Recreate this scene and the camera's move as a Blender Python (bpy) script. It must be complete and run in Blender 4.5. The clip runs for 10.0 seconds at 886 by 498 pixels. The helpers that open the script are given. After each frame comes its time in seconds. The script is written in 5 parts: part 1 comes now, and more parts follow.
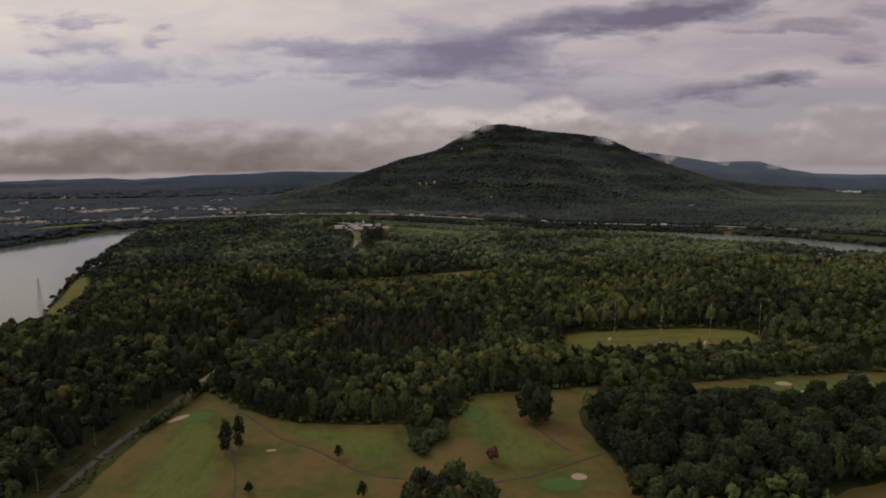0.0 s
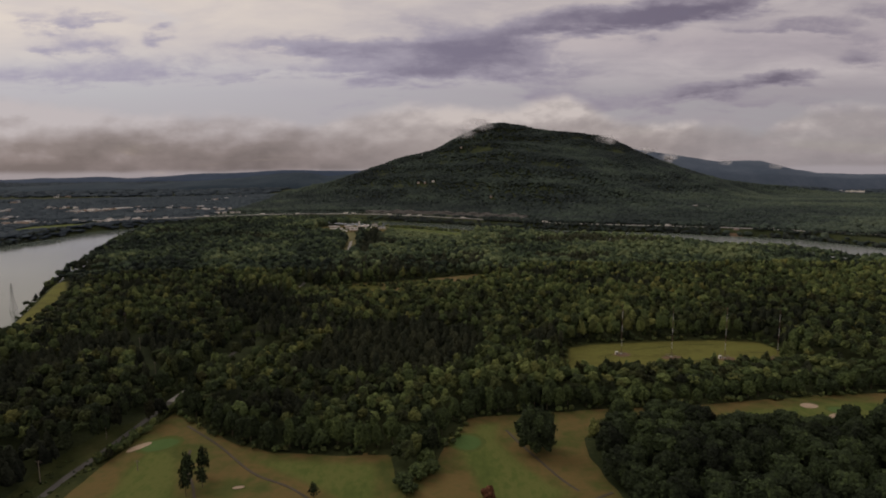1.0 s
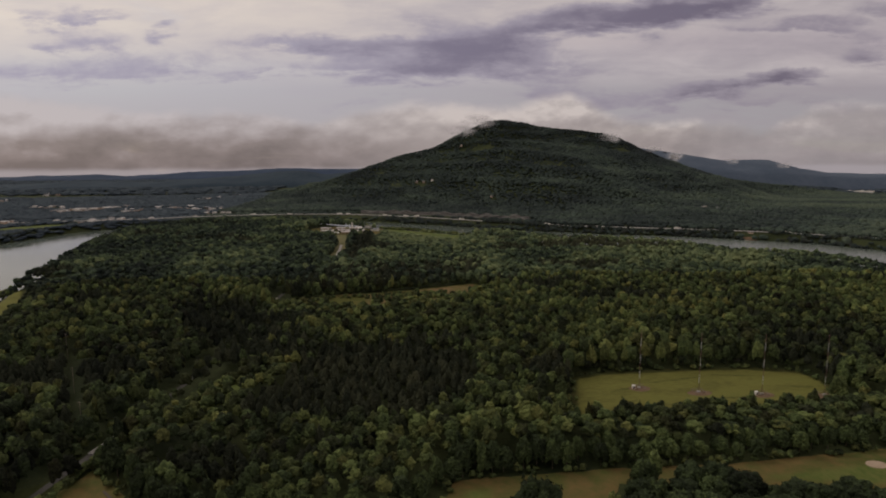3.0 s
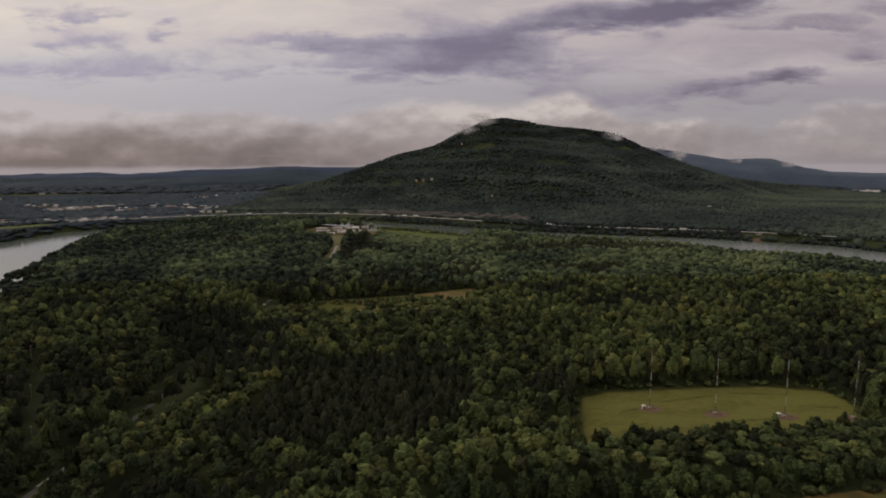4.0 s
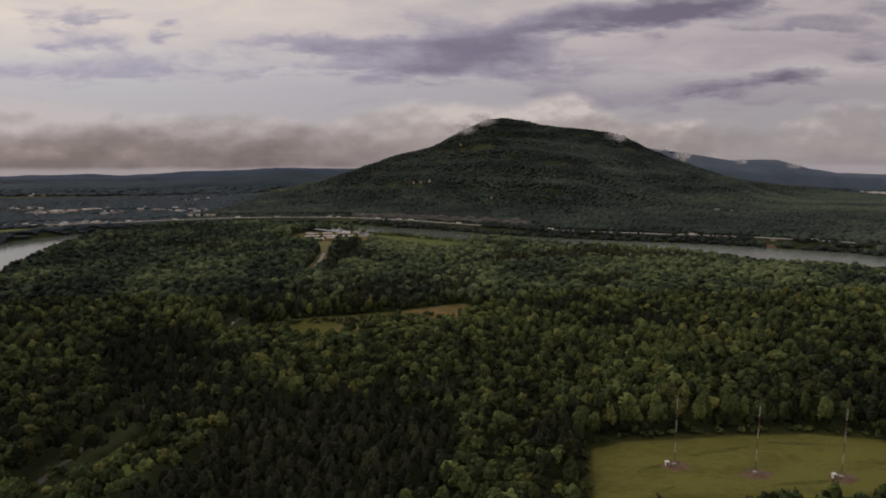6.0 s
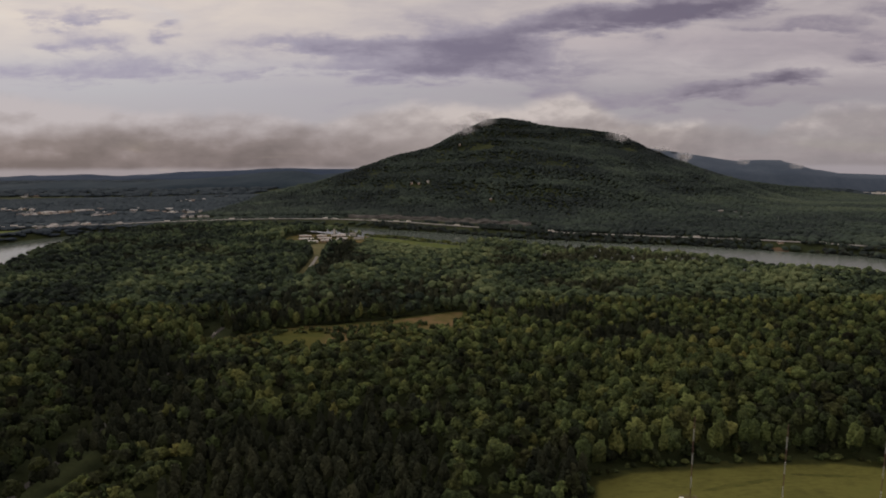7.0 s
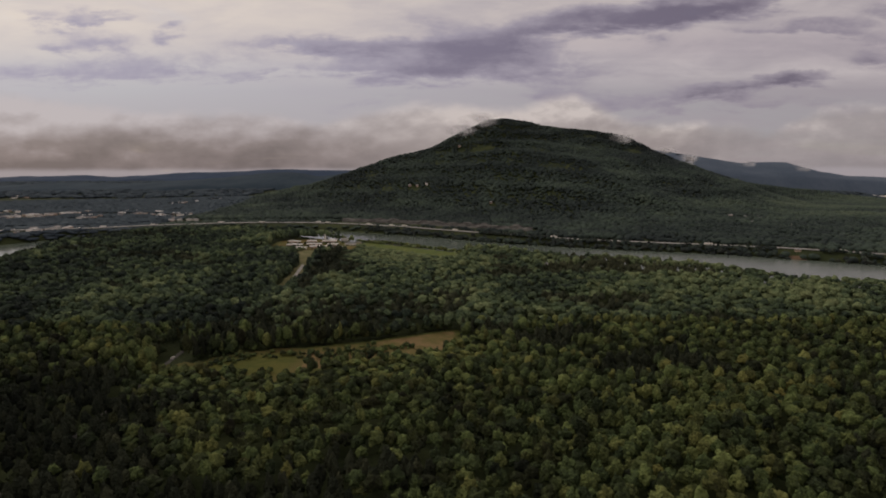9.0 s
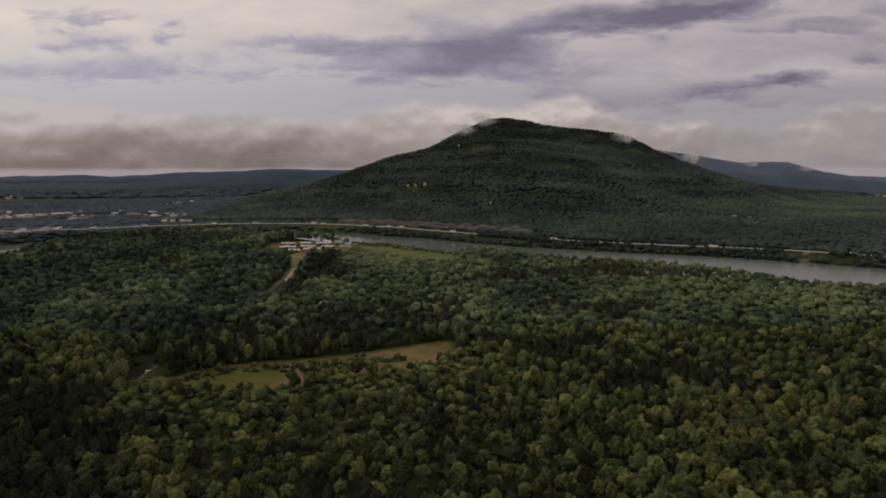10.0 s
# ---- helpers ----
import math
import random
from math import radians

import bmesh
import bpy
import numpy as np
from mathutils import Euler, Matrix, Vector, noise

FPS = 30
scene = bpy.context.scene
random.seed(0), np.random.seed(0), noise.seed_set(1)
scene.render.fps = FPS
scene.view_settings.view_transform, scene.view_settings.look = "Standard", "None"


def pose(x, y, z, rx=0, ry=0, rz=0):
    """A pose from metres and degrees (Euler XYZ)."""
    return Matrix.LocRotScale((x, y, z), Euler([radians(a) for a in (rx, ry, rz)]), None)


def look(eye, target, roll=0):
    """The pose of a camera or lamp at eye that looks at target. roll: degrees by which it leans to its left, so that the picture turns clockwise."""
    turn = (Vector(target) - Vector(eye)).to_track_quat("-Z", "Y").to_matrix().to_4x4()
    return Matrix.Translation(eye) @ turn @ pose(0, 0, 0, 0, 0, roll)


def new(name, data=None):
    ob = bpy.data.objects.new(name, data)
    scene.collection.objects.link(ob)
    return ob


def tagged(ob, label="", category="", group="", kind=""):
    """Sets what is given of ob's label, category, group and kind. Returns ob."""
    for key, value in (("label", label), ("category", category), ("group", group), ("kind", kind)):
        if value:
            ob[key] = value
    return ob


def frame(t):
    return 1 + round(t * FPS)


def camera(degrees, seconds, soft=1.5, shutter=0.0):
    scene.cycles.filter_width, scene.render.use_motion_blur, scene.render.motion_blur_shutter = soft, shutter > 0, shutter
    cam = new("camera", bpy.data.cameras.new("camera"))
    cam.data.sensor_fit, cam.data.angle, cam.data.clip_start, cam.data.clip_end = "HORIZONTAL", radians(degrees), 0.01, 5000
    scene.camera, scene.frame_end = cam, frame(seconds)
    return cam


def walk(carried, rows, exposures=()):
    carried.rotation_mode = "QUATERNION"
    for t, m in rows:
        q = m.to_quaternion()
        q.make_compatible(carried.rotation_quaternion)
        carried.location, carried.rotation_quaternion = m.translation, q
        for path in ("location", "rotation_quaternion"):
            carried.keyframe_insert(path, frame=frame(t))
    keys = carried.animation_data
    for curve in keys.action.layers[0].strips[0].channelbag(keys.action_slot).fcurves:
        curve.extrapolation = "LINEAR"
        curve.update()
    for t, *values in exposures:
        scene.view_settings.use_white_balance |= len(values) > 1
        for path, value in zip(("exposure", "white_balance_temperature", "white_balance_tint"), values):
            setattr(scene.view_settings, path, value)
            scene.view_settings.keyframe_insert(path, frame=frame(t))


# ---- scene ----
cam = camera(73.5, 10.0, soft=1.95)
# t, x, y, z, yaw, pitch, roll
PATH = [
    (0, 0, 0, 149.99, -1.772, -8.273, 0.554),
    (0.5, 2.95, 18.48, 150.2, -1.791, -8.293, 0.52),
    (1, 5.95, 36.67, 150.38, -1.756, -8.383, 0.475),
    (1.5, 8.97, 54.58, 150.55, -1.695, -8.409, 0.436),
    (2, 12.03, 72.24, 150.7, -1.558, -8.455, 0.36),
    (2.5, 15.11, 89.64, 150.83, -1.595, -8.492, 0.356),
    (4, 24.45, 140.48, 151.17, -1.409, -8.701, 0.256),
    (4.5, 27.57, 157.01, 151.27, -1.377, -8.747, 0.217),
    (5, 30.68, 173.36, 151.37, -1.348, -8.723, 0.225),
    (5.5, 33.79, 189.53, 151.47, -1.317, -8.621, 0.257),
    (7, 43, 237.11, 151.78, -1.282, -8.566, 0.272),
    (7.5, 46.01, 252.7, 151.9, -1.232, -8.481, 0.241),
    (8, 48.98, 268.18, 152.03, -1.206, -8.49, 0.189),
    (8.5, 51.91, 283.57, 152.17, -1.11, -8.512, 0.152),
    (9, 54.79, 298.86, 152.33, -1.07, -8.436, 0.149),
    (9.5, 57.61, 314.08, 152.5, -1.069, -8.455, 0.157),
    (10, 60.38, 329.23, 152.7, -1.052, -8.472, 0.133),
]
walk(cam, [(t, pose(x, y, z, 90 + p, r, w)) for t, x, y, z, w, p, r in PATH])

# ---- sky and sun ----
world = bpy.data.worlds.new("overcast_sky")
scene.world = world
world.use_nodes = True


class Graph:
    """Short names for building node trees."""

    def __init__(self, tree):
        self.tree = tree

    def node(self, kind):
        return self.tree.nodes.new(kind)

    def put(self, socket, value):
        if isinstance(value, bpy.types.NodeSocket):
            self.tree.links.new(value, socket)
        elif value is not None:
            socket.default_value = value

    def m(self, op, a, b=None, c=None, clamp=False):
        n = self.node("ShaderNodeMath")
        n.operation, n.use_clamp = op, clamp
        for s, v in zip(n.inputs, (a, b, c)):
            self.put(s, v)
        return n.outputs[0]

    def step(self, x, lo, hi, out_lo=0.0, out_hi=1.0):
        n = self.node("ShaderNodeMapRange")
        n.interpolation_type = "SMOOTHSTEP"
        for s, v in zip(n.inputs, (x, lo, hi, out_lo, out_hi)):
            self.put(s, v)
        return n.outputs[0]

    def mix(self, f, a, b, kind="MIX"):
        n = self.node("ShaderNodeMix")
        n.data_type, n.blend_type = "RGBA", kind
        for i, v in ((0, f), (6, a), (7, b)):
            self.put(n.inputs[i], (*v, 1) if isinstance(v, tuple) and len(v) == 3 else v)
        return n.outputs[2]

    def xyz(self, x, y, z):
        n = self.node("ShaderNodeCombineXYZ")
        for s, v in zip(n.inputs, (x, y, z)):
            self.put(s, v)
        return n.outputs[0]

    def noise(self, vec, scale, detail=4.0, rough=0.55, warp=0.0):
        n = self.node("ShaderNodeTexNoise")
        for key, v in (("Vector", vec), ("Scale", scale), ("Detail", detail), ("Roughness", rough), ("Distortion", warp)):
            self.put(n.inputs[key], v)
        return n.outputs[0]

    def ramp(self, f, stops):
        n = self.node("ShaderNodeValToRGB")
        els = n.color_ramp.elements
        while len(els) < len(stops):
            els.new(0.5)
        for e, (p, c) in zip(els, stops):
            e.position, e.color = p, (*c, 1)
        self.put(n.inputs[0], f)
        return n.outputs[0]


# clouds of the high layer: heading, height, half length, half thickness, lean, depth
CLOUDS = [
    (-0.595, 0.228, 0.050, 0.012, 0.00, 0.75), (-0.535, 0.224, 0.036, 0.005, 0.15, 0.60), (-0.412, 0.212, 0.018, 0.010, 0.30, 0.70),
    (-0.420, 0.189, 0.010, 0.007, 0.00, 0.50), (-0.543, 0.185, 0.056, 0.016, 0.00, 0.90), (-0.608, 0.176, 0.030, 0.006, 0.00, 0.50),
    (-0.452, 0.150, 0.115, 0.014, 0.10, 0.85), (-0.497, 0.129, 0.060, 0.009, 0.00, 0.60), (-0.667, 0.147, 0.035, 0.012, 0.05, 0.70),
    (-0.600, 0.147, 0.025, 0.008, 0.00, 0.45), (-0.300, 0.138, 0.055, 0.005, 0.10, 0.60), (-0.180, 0.187, 0.100, 0.010, -0.05, 0.65),
    (-0.035, 0.180, 0.125, 0.015, -0.05, 0.80), (-0.052, 0.143, 0.120, 0.012, 0.00, 0.95), (0.130, 0.150, 0.110, 0.016, 0.00, 0.90),
    (0.040, 0.168, 0.130, 0.015, 0.05, 0.50), (-0.107, 0.099, 0.080, 0.007, 0.15, 0.45), (0.290, 0.225, 0.145, 0.018, 0.12, 1.25),
    (0.455, 0.247, 0.130, 0.012, 0.12, 1.20), (0.135, 0.196, 0.100, 0.014, 0.12, 0.80), (0.635, 0.219, 0.058, 0.008, 0.00, 1.05),
    (0.595, 0.206, 0.100, 0.005, -0.02, 0.80), (0.730, 0.240, 0.040, 0.012, 0.00, 0.80), (0.520, 0.124, 0.080, 0.009, 0.10, 1.35),
    (0.435, 0.103, 0.062, 0.007, 0.05, 1.2), (0.612, 0.132, 0.030, 0.009, 0.00, 1.15), (0.553, 0.087, 0.038, 0.006, 0.00, 0.80),
    (0.735, 0.164, 0.032, 0.011, 0.00, 1.1), (0.742, 0.190, 0.030, 0.007, 0.00, 0.60), (0.680, 0.100, 0.090, 0.007, 0.00, 0.45),
    (0.207, 0.110, 0.046, 0.010, -0.10, 0.80), (0.300, 0.088, 0.055, 0.013, -0.30, 0.55), (0.395, 0.087, 0.065, 0.007, 0.00, 0.55),
    (-0.015, 0.234, 0.045, 0.010, 0.00, 0.35), (0.015, 0.216, 0.036, 0.012, 0.00, 0.35),
]
# top of the low cloud bank: heading, height
BANK = [(-0.80, 0.112), (-0.69, 0.108), (-0.63, 0.098), (-0.557, 0.083), (-0.468, 0.070), (-0.33, 0.072), (-0.184, 0.062), (-0.109, 0.080), (-0.035, 0.092), (0.039, 0.090),
        (0.095, 0.080), (0.155, 0.082), (0.190, 0.098), (0.235, 0.107), (0.275, 0.088), (0.321, 0.066), (0.416, 0.058), (0.502, 0.050), (0.56, 0.046), (0.644, 0.076), (0.80, 0.080)]


def build_sky():
    g = Graph(world.node_tree)
    for n in list(world.node_tree.nodes):
        world.node_tree.nodes.remove(n)
    way = g.node("ShaderNodeTexCoord").outputs["Generated"]
    sep = g.node("ShaderNodeSeparateXYZ")
    g.put(sep.inputs[0], way)
    dx, dy, dz = sep.outputs
    ahead = g.m("MAXIMUM", g.m("ABSOLUTE", dy), 0.05)
    u, v = g.m("DIVIDE", dx, ahead), g.m("DIVIDE", dz, ahead)
    # clouds lie in a high flat layer, seen in perspective
    lift = g.m("MAXIMUM", g.m("ADD", dz, 0.20), 0.08)
    plane = g.xyz(g.m("DIVIDE", dx, lift), g.m("MULTIPLY", g.m("DIVIDE", dy, lift), 1.3), 0.0)
    big = g.noise(plane, 0.75, 8, 0.56, 0.7)
    fine = g.noise(plane, 2.4, 7, 0.6, 0.6)
    uv = g.xyz(u, g.m("MULTIPLY", v, 4.6), 0.0)
    rag = g.noise(uv, 7.0, 9, 0.62, 0.3)
    puff = g.noise(g.xyz(u, g.m("MULTIPLY", v, 1.8), 5.0), 26.0, 6, 0.6, 0.2)
    lump = g.noise(g.xyz(u, g.m("MULTIPLY", v, 1.9), 3.0), 6.5, 7, 0.52)
    # pale veil: creamy high up towards the veiled sun, cooler and greyer lower down
    side = g.step(u, -0.75, 0.75)
    level = g.step(v, 0.03, 0.27)
    west = g.ramp(level, [(0.0, (0.42, 0.385, 0.41)), (0.28, (0.48, 0.46, 0.485)), (0.52, (0.54, 0.505, 0.515)), (0.76, (0.69, 0.61, 0.555)), (1.0, (0.76, 0.66, 0.575))])
    east = g.ramp(level, [(0.0, (0.345, 0.325, 0.345)), (0.28, (0.345, 0.305, 0.33)), (0.46, (0.51, 0.450, 0.455)), (0.72, (0.44, 0.375, 0.40)), (1.0, (0.50, 0.440, 0.44))])
    veil = g.mix(side, west, east)
    tint = g.step(g.m("ADD", g.m("MULTIPLY", fine, 0.55), g.m("MULTIPLY", rag, 0.45)), 0.34, 0.68)
    veil = g.mix(g.m("MULTIPLY", tint, g.step(u, -0.5, 0.3, 0.42, 0.75)), veil, g.mix(side, (0.47, 0.43, 0.475), (0.33, 0.285, 0.315)))
    # overhead and behind
    grey = g.mix(side, (0.44, 0.405, 0.46), (0.36, 0.31, 0.345))
    over = g.mix(g.step(g.m("ADD", g.m("MULTIPLY", big, 0.65), g.m("MULTIPLY", fine, 0.35)), 0.44, 0.62), g.mix(side, (0.78, 0.67, 0.56), (0.63, 0.55, 0.54)), grey)
    col = g.mix(g.step(v, 0.26, 0.42), veil, over)
    # lavender puffs and streaks with torn edges
    wu = g.m("ADD", u, g.m("MULTIPLY", g.m("SUBTRACT", lump, 0.5), 0.10))
    wv = g.m("ADD", v, g.m("MULTIPLY", g.m("SUBTRACT", rag, 0.5), 0.07))
    field = None
    for cu, cv, ru, rv, lean, amount in CLOUDS:
        du, dv = g.m("SUBTRACT", wu, cu), g.m("SUBTRACT", wv, cv)
        c, s = math.cos(lean), math.sin(lean)
        along = g.m("MULTIPLY_ADD", du, c / ru, g.m("MULTIPLY", dv, s / ru))
        across = g.m("MULTIPLY_ADD", du, -s / rv, g.m("MULTIPLY", dv, c / rv))
        d2 = g.m("ADD", g.m("POWER", along, 2.0), g.m("POWER", across, 2.0))
        one = g.m("MULTIPLY", g.m("POWER", 2.718, g.m("MULTIPLY", d2, -0.5)), amount)
        field = one if field is None else g.m("ADD", field, one)
    torn = g.m("ADD", g.m("ADD", g.m("MULTIPLY", g.m("SUBTRACT", rag, 0.5), 1.6), g.m("MULTIPLY", g.m("SUBTRACT", fine, 0.5), 1.4)), g.m("MULTIPLY", g.m("SUBTRACT", puff, 0.5), 1.1))
    body = g.m("MULTIPLY_ADD", torn, g.step(field, 0.02, 0.6, 0.0, 0.9), field)
    col = g.mix(g.step(body, 0.18, 1.0, 0.0, 0.88), col, g.mix(side, (0.36, 0.325, 0.415), (0.275, 0.235, 0.280)))
    col = g.mix(g.step(body, 0.75, 2.0, 0.0, 0.9), col, g.mix(side, (0.235, 0.205, 0.285), (0.130, 0.103, 0.145)))
    # low cloud bank that rests on the hills, lit from above
    lump2 = g.noise(g.xyz(g.m("SUBTRACT", u, 0.008), g.m("MULTIPLY", g.m("ADD", v, 0.016), 1.9), 3.0), 6.5, 7, 0.52)
    relief = g.m("MULTIPLY", g.m("SUBTRACT", lump, lump2), g.step(u, -0.1, 0.3, 1.9, 3.2))
    share = g.step(g.m("DIVIDE", g.m("ADD", u, 0.8), 1.6), 0.0, 1.0)
    share.node.interpolation_type = "LINEAR"
    top = g.ramp(share, [((a + 0.8) / 1.6, (b, b, b)) for a, b in BANK])
    top = g.m("ADD", g.m("ADD", top, g.m("MULTIPLY", g.m("SUBTRACT", lump, 0.5), 0.045)), g.m("MULTIPLY", g.m("SUBTRACT", puff, 0.5), 0.016))
    mask = g.step(g.m("SUBTRACT", v, top), 0.012, -0.012)
    mask = g.m("MULTIPLY", mask, g.step(u, 0.36, 0.56, 0.96, 0.62))
    shade = g.m("ADD", g.step(v, -0.03, 0.105), relief)
    dull = g.ramp(shade, [(0.0, (0.145, 0.118, 0.120)), (0.30, (0.215, 0.175, 0.175)), (0.6, (0.330, 0.280, 0.285)), (1.0, (0.500, 0.445, 0.455))])
    lit = g.ramp(shade, [(0.0, (0.25, 0.212, 0.212)), (0.5, (0.335, 0.285, 0.28)), (0.75, (0.42, 0.36, 0.35)), (1.0, (0.58, 0.505, 0.48))])
    col = g.mix(mask, col, g.mix(g.step(u, -0.30, 0.08), dull, lit))
    # pale gap below the bank, over the far hills
    gap = g.m("MULTIPLY", g.step(g.m("ADD", v, g.m("MULTIPLY", g.m("SUBTRACT", rag, 0.5), 0.010)), -0.008, -0.018), 0.8)
    col = g.mix(gap, col, (0.36, 0.32, 0.34))
    sky = g.node("ShaderNodeTexSky")
    sky.sky_type, sky.sun_disc, sky.sun_elevation, sky.sun_rotation = "NISHITA", False, radians(38), radians(-50)
    blue = g.node("ShaderNodeVectorMath")
    blue.operation = "SCALE"
    g.put(blue.inputs[0], sky.outputs[0])
    blue.inputs[3].default_value = 0.10
    col = g.mix(g.step(big, 0.28, 0.42, 0.16, 0.04), col, blue.outputs[0])
    bg = g.node("ShaderNodeBackground")
    g.put(bg.inputs[0], col)
    bg.inputs[1].default_value = 1.0
    out = g.node("ShaderNodeOutputWorld")
    g.put(out.inputs[0], bg.outputs[0])


build_sky()
sun = new("sun", bpy.data.lights.new("sun", "SUN"))
sun.data.energy, sun.data.angle, sun.data.color = 0.9, radians(25), (1.0, 0.93, 0.84)
sun.matrix_basis = look((-600, 500, 700), (0, 0, 0))


# ---- materials ----
def material(name):
    mat = bpy.data.materials.new(name)
    mat.use_nodes = True
    g = Graph(mat.node_tree)
    return mat, g, mat.node_tree.nodes["Principled BSDF"]


def surface(name, colours, scales, rough=0.85, bump=0.3, bump_scale=2.0, spec=0.04, stretch=(1, 1, 1), metal=0.0):
    """A matt surface in two to four colours, broken up at two scales."""
    mat, g, p = material(name)
    at = g.node("ShaderNodeTexCoord").outputs["Object"]
    sc = g.node("ShaderNodeVectorMath")
    sc.operation = "MULTIPLY"
    g.put(sc.inputs[0], at)
    sc.inputs[1].default_value = stretch
    at = sc.outputs[0]
    a, b = g.noise(at, scales[0], 5, 0.6, 0.3), g.noise(at, scales[1], 4, 0.6)
    f = g.m("ADD", g.m("MULTIPLY", a, 0.65), g.m("MULTIPLY", b, 0.35))
    f = g.step(f, 0.3, 0.7)
    n = len(colours)
    g.put(p.inputs["Base Color"], g.ramp(f, [(i / (n - 1), c) for i, c in enumerate(colours)]))
    p.inputs["Roughness"].default_value = rough
    p.inputs["Specular IOR Level"].default_value = spec
    p.inputs["Metallic"].default_value = metal
    if bump:
        bn = g.node("ShaderNodeBump")
        bn.inputs["Strength"].default_value, bn.inputs["Distance"].default_value = bump, 0.3
        g.put(bn.inputs["Height"], g.noise(at, bump_scale, 4, 0.6))
        g.put(p.inputs["Normal"], bn.outputs[0])
    return mat


def foliage(name, stops, leaf=1.6, bump=1.0, vary=0.85):
    """Leaves: the tone of each tree comes from the mesh, twigs and leaves from fine noise."""
    mat, g, p = material(name)
    tone = g.node("ShaderNodeAttribute")
    tone.attribute_name = "tone"
    tone = tone.outputs["Fac"]
    rand = g.node("ShaderNodeObjectInfo").outputs["Random"]
    at = g.node("ShaderNodeNewGeometry").outputs["Position"]
    twig, patch_ = g.noise(at, leaf, 4, 0.65), g.noise(at, 0.028, 3, 0.5)
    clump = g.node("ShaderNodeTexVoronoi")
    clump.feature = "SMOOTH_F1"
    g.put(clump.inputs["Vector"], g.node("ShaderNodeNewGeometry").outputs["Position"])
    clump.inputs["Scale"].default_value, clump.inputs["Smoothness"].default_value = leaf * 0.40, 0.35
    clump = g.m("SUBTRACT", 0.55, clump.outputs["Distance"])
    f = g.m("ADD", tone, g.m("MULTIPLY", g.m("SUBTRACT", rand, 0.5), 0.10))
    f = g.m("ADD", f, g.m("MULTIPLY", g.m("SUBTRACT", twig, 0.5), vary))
    # clump gaps also darken in colour: shade painted along the creases of the bump
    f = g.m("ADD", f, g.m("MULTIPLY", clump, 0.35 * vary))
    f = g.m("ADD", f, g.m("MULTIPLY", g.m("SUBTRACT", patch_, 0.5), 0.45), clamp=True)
    warm = g.node("ShaderNodeAttribute")
    warm.attribute_name = "warm"
    col = g.ramp(f, stops)
    col = g.mix(warm.outputs["Fac"], col, g.mix(1.0, col, (1.20, 0.92, 0.84), "MULTIPLY"))
    g.put(p.inputs["Base Color"], col)
    p.inputs["Roughness"].default_value = 0.85
    p.inputs["Specular IOR Level"].default_value = 0.04
    bn = g.node("ShaderNodeBump")
    bn.inputs["Strength"].default_value, bn.inputs["Distance"].default_value = bump, 2.4 / leaf
    g.put(bn.inputs["Height"], g.m("MULTIPLY_ADD", twig, 0.45, clump))
    g.put(p.inputs["Normal"], bn.outputs[0])
    return mat


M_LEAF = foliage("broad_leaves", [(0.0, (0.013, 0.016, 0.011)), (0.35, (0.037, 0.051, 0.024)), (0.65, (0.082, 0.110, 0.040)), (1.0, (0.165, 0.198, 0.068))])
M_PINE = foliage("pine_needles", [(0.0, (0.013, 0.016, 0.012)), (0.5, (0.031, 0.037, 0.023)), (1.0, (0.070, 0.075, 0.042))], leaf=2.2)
# broad leaves again, greyer and bluer with distance: haze mixed into the colour
M_FAR_HAZE = foliage("hazed_slope_leaves", [(0.0, (0.019, 0.024, 0.026)), (0.4, (0.030, 0.040, 0.037)), (0.7, (0.047, 0.064, 0.051)), (1.0, (0.076, 0.097, 0.067))], leaf=0.25, bump=0.12, vary=0.25)
M_MID_HAZE = foliage("hazed_river_woods_leaves", [(0.0, (0.016, 0.022, 0.019)), (0.35, (0.041, 0.059, 0.038)), (0.65, (0.084, 0.116, 0.060)), (1.0, (0.168, 0.202, 0.096))], leaf=0.9)
# valley leaves shifted to blue: the haze of distance is put into their colour
M_VALLEY_HAZE = foliage("hazed_valley_leaves", [(0.0, (0.027, 0.036, 0.045)), (0.4, (0.044, 0.058, 0.069)), (0.7, (0.058, 0.075, 0.085)), (1.0, (0.083, 0.104, 0.108))], leaf=0.25, bump=0.08, vary=0.2)
M_RED = foliage("red_leaves", [(0.0, (0.043, 0.020, 0.013)), (0.5, (0.128, 0.059, 0.034)), (1.0, (0.221, 0.140, 0.065))])
M_BARK = surface("bark", [(0.05, 0.04, 0.03), (0.10, 0.08, 0.06), (0.16, 0.13, 0.10)], (1.2, 7.0), bump=0.6)
M_SOIL = surface("forest_floor", [(0.016, 0.022, 0.011), (0.030, 0.038, 0.016), (0.049, 0.057, 0.023)], (0.02, 0.4), bump=0.5)
